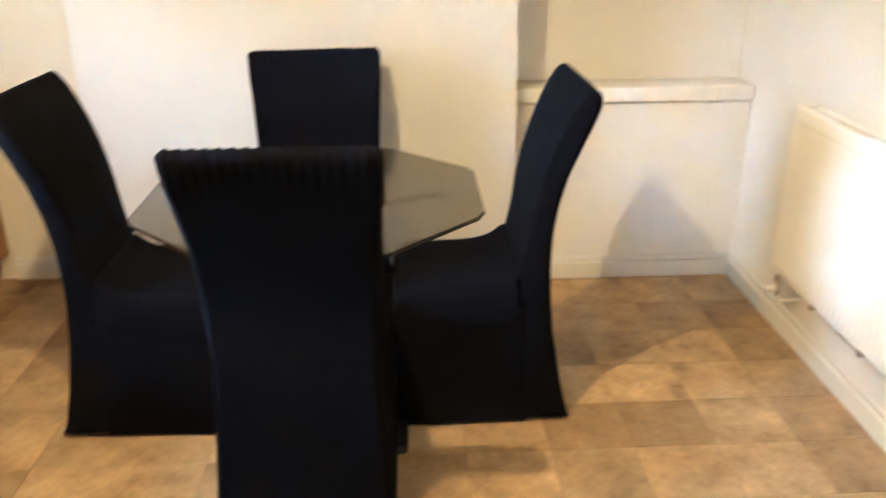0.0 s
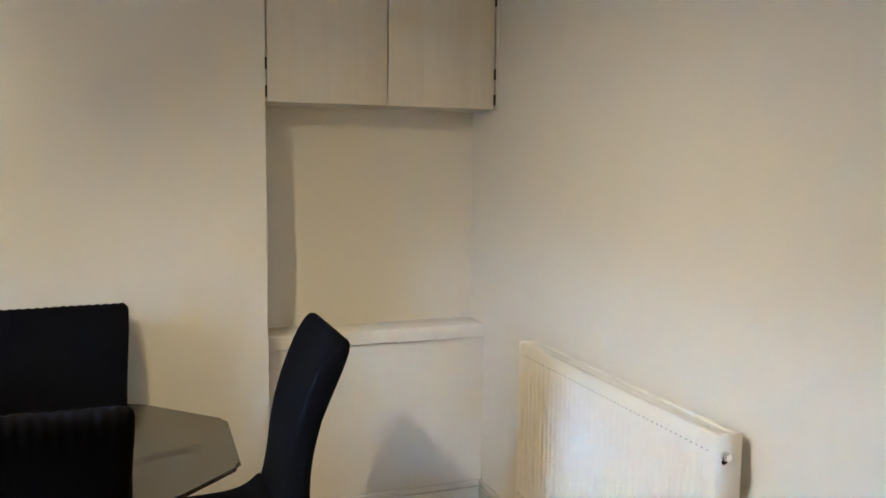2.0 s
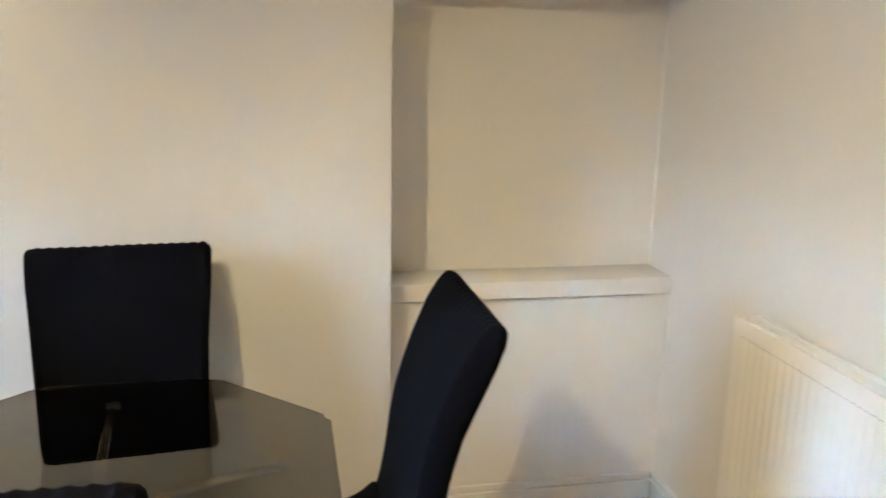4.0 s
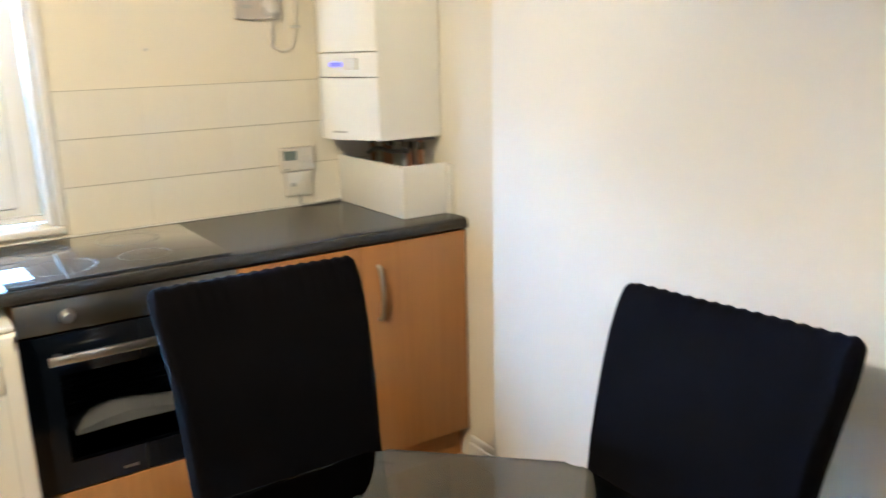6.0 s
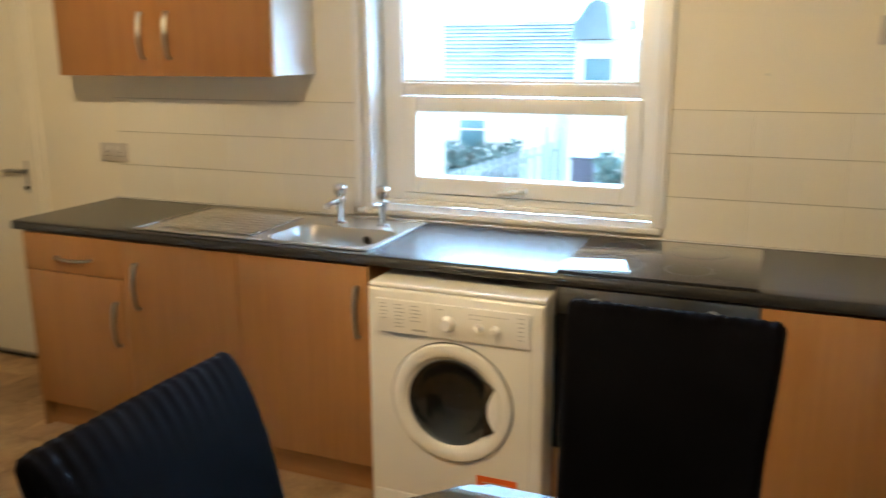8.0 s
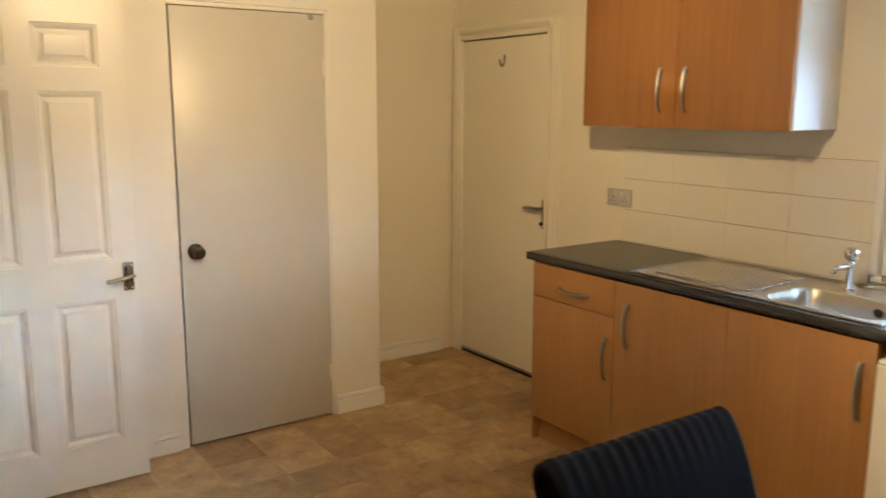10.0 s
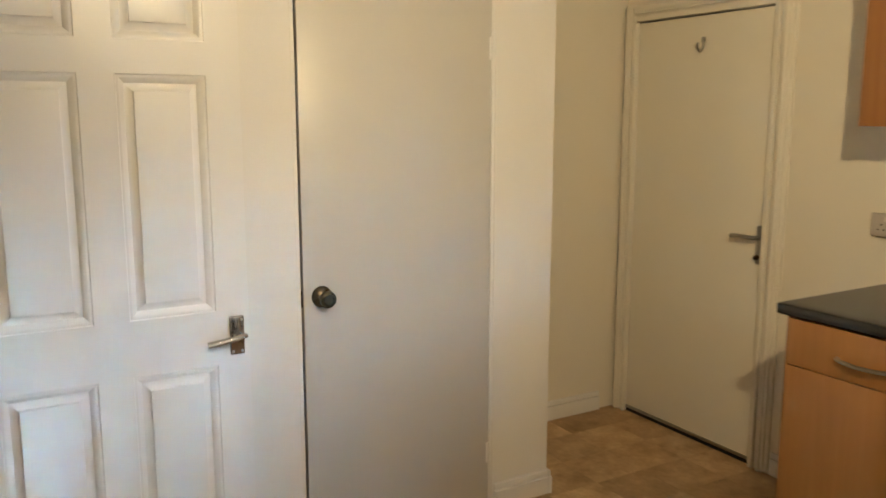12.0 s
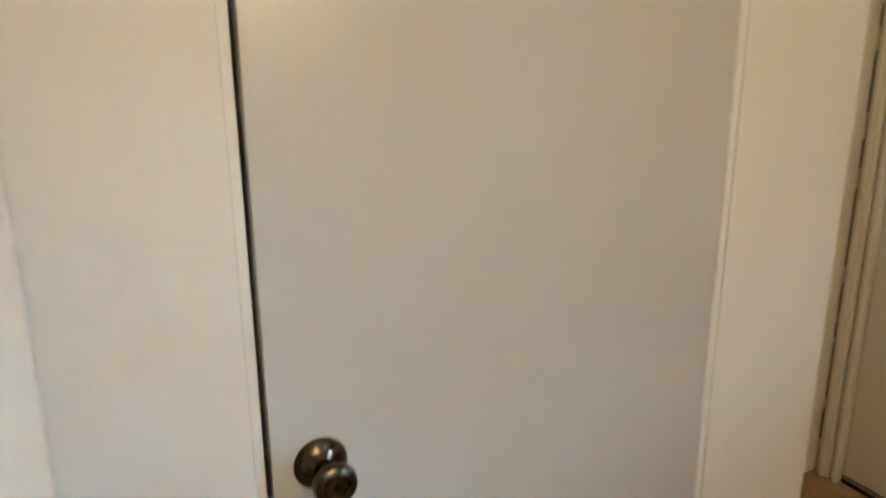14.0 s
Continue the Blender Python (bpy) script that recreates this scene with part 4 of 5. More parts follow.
    part("panel_seam", boxed(xf + 0.0003, xf + 0.0008, y1 - 0.0425, y1 - 0.0412, 0.03, 0.80), INK, w, "fine seam in the front sheet")
    part("kick_panel", boxed(xf - 0.004, xf + 0.004, y0 + 0.02, y1 - 0.02, 0.03, 0.115, 0.004), ENAMEL, w)
    for a in (y0 + 0.06, y1 - 0.06):
        for x in (0.14, 0.62):
            part("foot", cyl(bmesh.new(), (x, a, 0), (x, a, 0.021), 0.02), BLACKP, w)
    w.scale.z = 0.980


def lathe_open(prof, xf, cy, cz, seg=64):
    bm = bmesh.new()
    rings = [[bm.verts.new((xf + d, cy + r * math.cos(a), cz + r * math.sin(a))) for a in (2 * math.pi * k / seg for k in range(seg))] for d, r in prof]
    for a, b in zip(rings, rings[1:] + rings[:1]):
        for k in range(seg):
            bm.faces.new((a[k], a[(k + 1) % seg], b[(k + 1) % seg], b[k])).smooth = True
    return bm


def bmesh_ring(xf, cy, cz):
    return lathe_open([(0.001, 0.206), (0.007, 0.206), (0.012, 0.202), (0.0145, 0.190), (0.014, 0.176), (0.009, 0.162), (-0.002, 0.151), (-0.010, 0.148), (-0.010, 0.1475)], xf, cy, cz)


def bmesh_groove(xf, cy, cz):
    return lathe_open([(0.0006, 0.2065), (0.0006, 0.2100), (0.0018, 0.2100), (0.0018, 0.2065)], xf, cy, cz)


washing_machine()


def oven():
    y0, y1, xf = -1.243, -0.657, 0.592
    o = thing("built_in_oven", "built-in electric oven with steel fascia and black glass door", "oven", at=(0.3, -0.95, 0.29))
    bm = bmesh.new()
    box(bm, 0.04, 0.56, y0, y0 + 0.02, 0.30, 0.868)
    box(bm, 0.04, 0.56, y1 - 0.02, y1, 0.30, 0.868)
    box(bm, 0.04, 0.06, y0 + 0.02, y1 - 0.02, 0.30, 0.868)
    box(bm, 0.06, 0.56, y0 + 0.02, y1 - 0.02, 0.30, 0.33)
    box(bm, 0.06, 0.56, y0 + 0.02, y1 - 0.02, 0.74, 0.868)
    part("cavity", bm, BLACKP, o)
    f = part("fascia", boxed(0.561, xf, y0, y1, 0.783, 0.868, 0.002), FASCIA, o, "brushed steel control fascia")
    for y in (-1.12, -0.78):
        part("control_knob", turned(bmesh.new(), (xf, y, 0.822), (1, 0, 0), [(0, 0.021), (0.004, 0.020), (0.008, 0.017), (0.022, 0.015), (0.025, 0.012)]), STEEL, f)
    bm = bmesh.new()
    ys, zs = (y0, y0 + 0.085, y1 - 0.085, y1), (0.332, 0.41, 0.662, 0.776)
    for i in range(3):
        for k in range(3):
            if (i, k) != (1, 1):
                box(bm, 0.562, xf, ys[i], ys[i + 1], zs[k], zs[k + 1])
    bmesh.ops.remove_doubles(bm, verts=bm.verts, dist=0.0004)
    d = part("oven_door", bm, OVENDOOR, o, "black glass oven door")
    pane = part("oven_window", boxed(0.578, xf + 0.0005, y0 + 0.0855, y1 - 0.0855, 0.4105, 0.6615), OVENGLASS, d)
    pane.visible_shadow = False
    bm = boxed(xf + 0.034, xf + 0.044, y0 + 0.06, y1 - 0.06, 0.705, 0.731, 0.003)
    box(bm, xf, xf + 0.035, y0 + 0.075, y0 + 0.095, 0.711, 0.725)
    box(bm, xf, xf + 0.035, y1 - 0.095, y1 - 0.075, 0.711, 0.725)
    part("door_handle", bm, STEEL, d, "flat steel door handle")
    for k in range(9):
        part("rack_bar", cyl(bmesh.new(), (0.1 + 0.05 * k, y0 + 0.03, 0.467), (0.1 + 0.05 * k, y1 - 0.03, 0.467), 0.003, seg=8), CHROME, o)
    bm = bmesh.new()
    n = 24
    rows = []
    for k in range(n + 1):
        t = k / n
        y = y0 + 0.10 + (y1 - y0 - 0.20) * t
        lift = 0.020 * math.sin(math.pi * min(1.0, t * 1.15)) ** 2 + 0.004 * math.sin(t * 9)
        z = 0.4715
        rows.append([bm.verts.new(p) for p in ((0.45, y, z + lift), (0.535, y + 0.01, z + 0.5 * lift), (0.552, y + 0.01, z - 0.001 + 0.2 * lift), (0.553, y + 0.01, z + 0.010 + 1.3 * lift), (0.535, y + 0.01, z + 0.016 + 1.6 * lift), (0.45, y, z + 0.012 + 1.6 * lift))])
    for a, b in zip(rows, rows[1:]):
        for k in range(6):
            bm.faces.new((a[k], a[(k + 1) % 6], b[(k + 1) % 6], b[k]))
    bm.faces.new(rows[0][::-1])
    bm.faces.new(rows[-1])
    part("rack_leaflet", bm, PLASTIC, o, "folded paper leaflet left on the rack")
    part("badge", boxed(xf + 0.0003, xf + 0.001, -1.03, -0.99, 0.352, 0.36), SATIN, d)
    h = thing("oven_housing", "beech-effect housing panel below the oven", "kitchen cabinet", "kitchen base units", at=(0.3, -0.95, 0))
    bm = bmesh.new()
    box(bm, 0.02, 0.56, -1.2475, -1.2445, 0.12, 0.871)
    box(bm, 0.02, 0.56, -0.6555, -0.6525, 0.12, 0.871)
    box(bm, 0.02, 0.56, -1.2445, -0.6555, 0.12, 0.138)
    box(bm, 0.02, 0.56, -1.2445, -0.6555, 0.282, 0.299)
    part("body", bm, BEECH, h)
    part("filler_panel", boxed(0.5705, 0.589, -1.243, -0.657, 0.125, 0.326, 0.0018), BEECH, h)
    part("plinth", boxed(0.515, 0.533, -1.2475, -0.6525, 0, 0.118), BEECH_H, h)


oven()


def hob():
    h = thing("ceramic_hob", "black ceramic glass hob set in the worktop", "hob", at=(0.3, -0.955, 0.91))
    part("hob_glass", boxed(0.055, 0.574, -1.248, -0.664, 0.9105, 0.9165, 0.0015), BLACKGLASS, h)
    part("front_trim", boxed(0.5745, 0.578, -1.248, -0.664, 0.9105, 0.9175, 0.001), BLACKP, h)
    for x, y, r in ((0.18, -1.11, 0.075), (0.43, -1.10, 0.098), (0.18, -0.86, 0.098), (0.43, -0.87, 0.075)):
        for rr in (r, r * 0.93):
            bm = bmesh.new()
            n = 48
            rings = [[bm.verts.new((x + q * math.cos(2 * math.pi * k / n), y + q * math.sin(2 * math.pi * k / n), 0.91675)) for k in range(n)] for q in (rr, rr - 0.0018)]
            for k in range(n):
                bm.faces.new((rings[0][k], rings[0][(k + 1) % n], rings[1][(k + 1) % n], rings[1][k]))
            part("cooking_ring", bm, RINGS, h)


hob()


def wall_cabinet():
    y0, y1, ym, z0, z1 = -3.487, -2.424, -2.953, 1.487, 2.2
    c = thing("wall_cabinet", "beech-effect double-door wall cabinet with white sides", "kitchen cabinet", at=(0.15, -2.95, z0))
    bm = bmesh.new()
    box(bm, 0.001, 0.283, y0, y0 + 0.018, z0, z1, 0.001)
    box(bm, 0.001, 0.283, y1 - 0.018, y1, z0, z1, 0.001)
    box(bm, 0.001, 0.283, y0 + 0.018, y1 - 0.018, z0 + 0.002, z0 + 0.018)
    box(bm, 0.001, 0.283, y0 + 0.018, y1 - 0.018, z1 - 0.018, z1)
    part("body", bm, UPVC, c, "white melamine carcass")
    for a, b, hy in ((y0, ym, -3.03), (ym, y1, -2.90)):
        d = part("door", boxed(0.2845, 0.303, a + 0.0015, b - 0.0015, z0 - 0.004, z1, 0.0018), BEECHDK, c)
        bow_handle(d, (0.303, hy, 1.552), (0.303, hy, 1.728), (0.026, 0, 0))


wall_cabinet()


# ---- boiler corner ----
def boiler():
    x0, x1, yf, z0, z1 = 0.035, 0.449, -0.068, 1.177, 1.90
    b = thing("combi_boiler", "white wall-hung combi boiler above the worktop", "boiler", at=(0.24, YA, z0))
    part("casing", boxed(x0 + 0.004, x1, -0.0695, YA - 0.001, z0, z1, 0.004), BOILW, b)

    def front(za, zb, lip):
        bm = bmesh.new()
        prof = []
        for k in range(17):
            t = k / 16
            e = abs(2 * t - 1)
            prof.append((x0 + (x1 - x0) * t, -0.078 - 0.098 * (1 - e ** 1.7) - lip))
        lo = [bm.verts.new((x, y, za)) for x, y in prof]
        hi = [bm.verts.new((x, y, zb)) for x, y in prof]
        bl, bh = [], []
        for z, out in ((za, bl), (zb, bh)):
            out += [bm.verts.new((x1, -0.070, z)), bm.verts.new((x0, -0.070, z))]
        for i in range(16):
            bm.faces.new((lo[i], lo[i + 1], hi[i + 1], hi[i])).smooth = True
        bm.faces.new([*lo, bl[0], bl[1]])
        bm.faces.new([*hi, bh[0], bh[1]])
        bm.faces.new((lo[-1], bl[0], bh[0], hi[-1]))
        bm.faces.new((lo[0], hi[0], bh[1], bl[1]))
        bm.faces.new((bl[0], bl[1], bh[1], bh[0]))
        return bm
    part("lower_front", front(z0 + 0.003, 1.386, 0), BOILW, b)
    p = part("control_panel", front(1.390, 1.467, -0.002), BOILW, b)
    part("upper_front", front(1.471, z1, 0), BOILW, b)
    slope = Matrix.Translation((0.312, -0.157, 0)) @ Matrix.Rotation(radians(22), 4, "Z")

    def on_front(bm):
        bmesh.ops.transform(bm, matrix=slope, verts=bm.verts)
        return bm
    part("display", on_front(boxed(-0.028, 0.022, -0.004, 0.012, 1.424, 1.437)), LED, p, "blue lit display")
    part("button_strip", on_front(boxed(0.032, 0.085, -0.006, 0.012, 1.412, 1.450, 0.003)), PLASTIC, p)
    part("maker_mark", on_front(boxed(-0.03, 0.03, -0.0035, 0.012, 1.203, 1.210)), INK, b)
    bm = boxed(0.07, 0.43, 0.02, 0.15, 1.165, 1.1765)
    part("underside", bm, BLACKP, b)
    for k, x in enumerate((0.11, 0.17, 0.24, 0.31, 0.375, 0.42)):
        part("pipe", cyl(bmesh.new(), (x, 0.075 + 0.018 * (k % 2), 0.9105), (x, 0.075 + 0.018 * (k % 2), 1.167), 0.0105, seg=12), COPPER if k != 3 else GREYPLASTIC, b, "copper pipe")
        part("pipe_nut", cyl(bmesh.new(), (x, 0.075 + 0.018 * (k % 2), 1.135), (x, 0.075 + 0.018 * (k % 2), 1.16), 0.0165, seg=6), BRASS, b)
    bm = tube(bmesh.new(), [(0.12, 0.05, 1.10), (0.2, 0.04, 1.125), (0.3, 0.045, 1.12), (0.40, 0.06, 1.13)], 0.008)
    part("filling_loop", bm, BLACKP, b, "braided filling loop hose")
    c = thing("pipe_cover", "white boxed cover round the boiler pipes on the worktop", "pipe cover", at=(0.24, 0.07, 0.91))
    part("front_board", boxed(0.010, 0.489, -0.024, -0.008, 0.9106, 1.089, 0.0015), GLOSS, c)
    part("side_board", boxed(0.473, 0.489, -0.0075, 0.160, 0.9106, 1.089, 0.0015), GLOSS, c)
    part("wall_batten", boxed(0.49, 0.515, 0.150, 0.164, 0.9106, 1.085, 0.001), GLOSS, c)


boiler()


def wall_controls():
    p = thing("heating_programmer", "white heating programmer with grey display", "thermostat", at=(0.01, -0.2, 1.09))
    body = part("case", boxed(0.0095, 0.036, -0.266, -0.135, 1.045, 1.134, 0.005, 3), PLASTIC, p)
    part("display", boxed(0.0362, 0.037, -0.256, -0.205, 1.088, 1.122), LCD, body, "grey liquid crystal display")
    for k in range(3):
        part("button", boxed(0.0362, 0.039, -0.192 + 0.016 * k, -0.182 + 0.016 * k, 1.10, 1.108, 0.001), PLASTIC, body)
    part("button", boxed(0.0362, 0.039, -0.192, -0.160, 1.072, 1.082, 0.001), PLASTIC, body)
    part("logo_bar", boxed(0.0362, 0.0368, -0.256, -0.235, 1.053, 1.058), INK, body)
    s = thing("fused_spur", "white fused spur outlet below the programmer", "socket", at=(0.01, -0.19, 1.0))
    part("plate", boxed(0.0095, 0.030, -0.248, -0.150, 0.955, 1.043, 0.004), PLASTIC, s)
    part("fuse_holder", boxed(0.0302, 0.033, -0.232, -0.212, 0.990, 1.004, 0.001), GREYPLASTIC, s)
    part("switch", boxed(0.0302, 0.034, -0.19, -0.172, 0.985, 1.010, 0.002), PLASTIC, s)
    bm = tube(bmesh.new(), [(0.02, -0.195, 0.955), (0.022, -0.194, 0.935), (0.024, -0.185, 0.9165), (0.022, -0.10, 0.9165), (0.020, 0.0, 0.92), (0.022, 0.06, 0.9165)], 0.004, 8)
    part("cable", bm, GREYPLASTIC, s, "thin grey cable")
    u = thing("boiler_isolator", "grey-white double switch plate with plug and flex", "socket", at=(0.0, -0.3, 1.63))
    part("plate", boxed(0.0005, 0.026, -0.384, -0.222, 1.589, 1.677, 0.004), SWITCHP, u)
    part("fuse_holder", boxed(0.0262, 0.029, -0.365, -0.325, 1.625, 1.637, 0.001), GREYPLASTIC, u)
    part("plug", turned(bmesh.new(), (0.026, -0.262, 1.632), (1, 0, 0), [(0, 0.031), (0.016, 0.030), (0.026, 0.024), (0.030, 0.015)]), PLASTIC, u, "round white plug")
    bm = tube(bmesh.new(), [(0.04, -0.262, 1.605), (0.03, -0.268, 1.56), (0.018, -0.262, 1.505), (0.014, -0.225, 1.480), (0.013, -0.185, 1.495), (0.012, -0.168, 1.55), (0.012, -0.160, 1.60), (0.012, -0.158, 1.75)], 0.0042, 8)
    part("flex", bm, PLASTIC, u, "white looped flex")
    part("cable_clip", boxed(0.0005, 0.018, -0.180, -0.152, 1.558, 1.568, 0.002), GREYPLASTIC, u)
    k = thing("double_socket", "white double power socket on the wall", "socket", at=(0, -3.51, 1.12))
    plate = part("plate", boxed(0.0095, 0.020, -3.589, -3.431, 1.083, 1.168, 0.004), SWITCHP, k)
    for y in (-3.549, -3.471):
        part("switch", boxed(0.0202, 0.0235, y + (0.012 if y < -3.5 else -0.022), y + (0.022 if y < -3.5 else -0.012), 1.138, 1.156, 0.001), PLASTIC, plate)
        for dy, dz in ((-0.011, 1.108), (0.011, 1.108), (0.0, 1.126)):
            part("pin_slot", boxed(0.0201, 0.0206, y + dy - 0.003, y + dy + 0.003, dz - 0.003, dz + 0.003), DARK, plate)
    n = thing("wall_nail", "small bare steel nail in the painted wall", "nail", at=(0, -0.699, 1.494))
    part("nail_shank", cyl(bmesh.new(), (0.0005, -0.699, 1.494), (0.02, -0.699, 1.496), 0.0025, 0.0045, 8), STEEL, n)


wall_controls()


# ---- radiator and recess cupboard ----
def radiator():
    xf, xb, y0, y1, z0, z1 = 3.580, X1 - 0.032, -1.700, -0.570, 0.275, 0.872
    r = thing("radiator", "white panel radiator fixed low on the wall", "radiator", at=(X1, -1.03, z0))
    bm = bmesh.new()
    n = 34
    pts = []
    for k in range(n):
        a = y0 + 0.025 + (y1 - y0 - 0.05) * k / n
        w = (y1 - y0 - 0.05) / n
        pts += [(a, xf), (a + w * 0.62, xf), (a + w * 0.72, xf + 0.0045), (a + w * 0.9, xf + 0.0045)]
    pts = [(y0 + 0.012, xf + 0.0005)] + pts + [(y1 - 0.012, xf + 0.0005)]
    rows = [[bm.verts.new((x, y, z)) for y, x in pts] for z in (z0 + 0.055, z1 - 0.055)]
    edge = [[bm.verts.new((xf, y, z)) for y, x in pts] for z in (z0 + 0.03, z1 - 0.03)]
    end = [[bm.verts.new((xf + 0.008, y, z)) for y, x in pts] for z in (z0 + 0.012, z1 - 0.004)]
    rim = [[bm.verts.new((xf + 0.022, y, z)) for y, x in pts] for z in (z0 + 0.012, z1 - 0.004)]
    for a, b in ((rows[0], rows[1]), (edge[0], rows[0]), (rows[1], edge[1]), (end[0], edge[0]), (edge[1], end[1]), (rim[0], end[0]), (end[1], rim[1]), (rim[1], rim[0])):
        for i in range(len(pts) - 1):
            bm.faces.new((a[i], a[i + 1], b[i + 1], b[i]))
    part("front_panel", bm, RADW, r, "ribbed white front panel")
    for y in (y0, y1 - 0.012):
        part("side_cover", boxed(xf + 0.0005, xb, y, y + 0.0115, z0 + 0.004, z1 + 0.001, 0.0015), RADW, r)
    part("back_panel", boxed(xb - 0.012, xb - 0.001, y0 + 0.013, y1 - 0.013, z0 + 0.012, z1 - 0.003, 0.002), RADW, r)
    g = part("top_grille", boxed(xf + 0.023, xb - 0.013, y0 + 0.013, y1 - 0.013, z1 - 0.036, z1 - 0.030), GREYPLASTIC, r)
    m = 118
    for k in range(m):
        y = y0 + 0.02 + (y1 - y0 - 0.04) * k / m
        part("grille_bar", boxed(xf + 0.0232, xb - 0.0132, y, y + 0.0042, z1 - 0.0295, z1 - 0.007), RADW, g)
    for k in range(50):
        y = y0 + 0.03 + (y1 - y0 - 0.06) * k / 50
        part("spot_weld", boxed(xf - 0.0006, xf + 0.0005, y, y + 0.008, z1 - 0.047, z1 - 0.044), GREYPLASTIC, r)
    part("bleed_valve", turned(bmesh.new(), (xf + 0.026, y0 - 0.0003, z1 - 0.052), (0, -1, 0), [(0, 0.013), (0.006, 0.012), (0.008, 0.009), (0.016, 0.0085), (0.017, 0.005)]), CHROME, r)
    part("valve_recess", turned(bmesh.new(), (xf + 0.026, y0 - 0.0002, z1 - 0.066), (0, -1, 0), [(0, 0.009), (0.001, 0.008)]), DARK, r)
    for y, nm in ((y0 + 0.03, 0), (y1 - 0.03, 1)):
        v = part("valve", turned(bmesh.new(), (xf + 0.026, y, 0.195), (0, 0, 1), [(0, 0.009), (0.02, 0.013), (0.05, 0.013), (0.055, 0.018), (0.075, 0.018), (0.079, 0.010)]), CHROME, r, "chrome radiator valve")
        part("tail_pipe", tube(bmesh.new(), [(xf + 0.026, y, 0.200), (xf + 0.028, y, 0.180), (xf + 0.045, y, 0.172), (X1 - 0.0005, y, 0.172)], 0.0075, 10), PLASTIC, v)
        part("valve_cap", turned(bmesh.new(), (xf + 0.012, y, 0.22), (-1, 0, 0), [(0, 0.012), (0.012, 0.014), (0.03, 0.013), (0.032, 0.009)]), PLASTIC, v)
    for y in (-1.45, -1.15, -0.85):
        part("bracket", boxed(xf + 0.012, X1 - 0.001, y - 0.008, y + 0.008, z0 - 0.012, z0 + 0.011, 0.002), SATIN, r)


radiator()


def recess_cupboard():
    z0, z1, yf = 1.757, H - 0.004, YB + 0.012
    c = thing("recess_cupboard", "pale wooden double-door cupboard high in the recess", "cupboard", at=(3.2, 0.1, z0))
    bm = bmesh.new()
    box(bm, 2.7225, X1 - 0.001, yf + 0.021, YC - 0.001, z0 + 0.001, z0 + 0.02)
    box(bm, 2.7225, 2.742, yf + 0.021, YC - 0.001, z0 + 0.02, z1)
    box(bm, X1 - 0.02, X1 - 0.001, yf + 0.021, YC - 0.001, z0 + 0.02, z1)
    part("body", bm, GLOSS, c)
    for a, b, hx in ((2.728, 3.203, 2.7245), (3.208, 3.666, 3.671)):
        d = part("door", boxed(a, b, yf, yf + 0.0185, z0, z1 - 0.01, 0.0015), PALEWOOD, c, "pale washed wooden door")
        for z in (1.795, 1.90, 2.2):
            part("hinge", boxed(hx - 0.003, hx + 0.003, yf - 0.004, yf + 0.010, z - 0.022, z + 0.022, 0.001), BLACKP, d)
    part("frame_stile", boxed(3.676, X1 - 0.001, yf, yf + 0.0185, z0, z1, 0.001), GLOSS, c)


recess_cupboard()


# ---- spotlight bar on the ceiling ----
def ceiling_light():
    p = thing("ceiling_light", "white ceiling spotlight bar with swivelling heads", "ceiling light", at=(1.89, -1.97, H))
    part("bar", boxed(1.55, 2.23, -2.0, -1.94, H - 0.028, H - 0.0005, 0.006, 3), PLASTIC, p)
    for at, aim, _, _ in SPOTS:
        d = (Vector(aim) - Vector(at)).normalized()
        a = Vector(at)
        part("stem", cyl(bmesh.new(), (a.x, -1.97, H - 0.028), a - d * 0.07 + Vector((0, 0, 0.01)), 0.007, seg=12), CHROME, p)
        bm = bmesh.new()
        q = d.to_track_quat("Z", "Y")
        n = 32
        rings = [[bm.verts.new(a + d * t + q @ Vector((r * math.cos(2 * math.pi * k / n), r * math.sin(2 * math.pi * k / n), 0))) for k in range(n)] for t, r in ((-0.034, 0.042), (-0.06, 0.036), (-0.085, 0.018), (-0.083, 0.015), (-0.058, 0.033), (-0.034, 0.040))]
        for u, v in zip(rings, rings[1:] + rings[:1]):
            for k in range(n):
                bm.faces.new((u[k], u[(k + 1) % n], v[(k + 1) % n], v[k])).smooth = True
        head = part("lamp_head", bm, PLASTIC, p)
        bulb = turned(bmesh.new(), a - d * 0.078, d, [(0, 0.010), (0.012, 0.014), (0.026, 0.024), (0.034, 0.026), (0.038, 0.022), (0.039, 0.008)], 20)
        part("bulb", bulb, BULB, head, "warm glowing reflector bulb")


ceiling_light()


# ---- outside the window ----
GZ = -1.6
structure("ground", boxed(-400, -0.32, -300, 300, GZ - 0.2, GZ), GRASS, "rough garden ground", "ground")
bm = bmesh.new()
a = [bm.verts.new(p) for p in ((-60, -170, GZ), (-60, 170, GZ), (-60, 170, 60), (-60, -170, 60))]
bm.faces.new(a)
structure("backdrop", bm, SKYM, "bright white overcast sky", "sky")


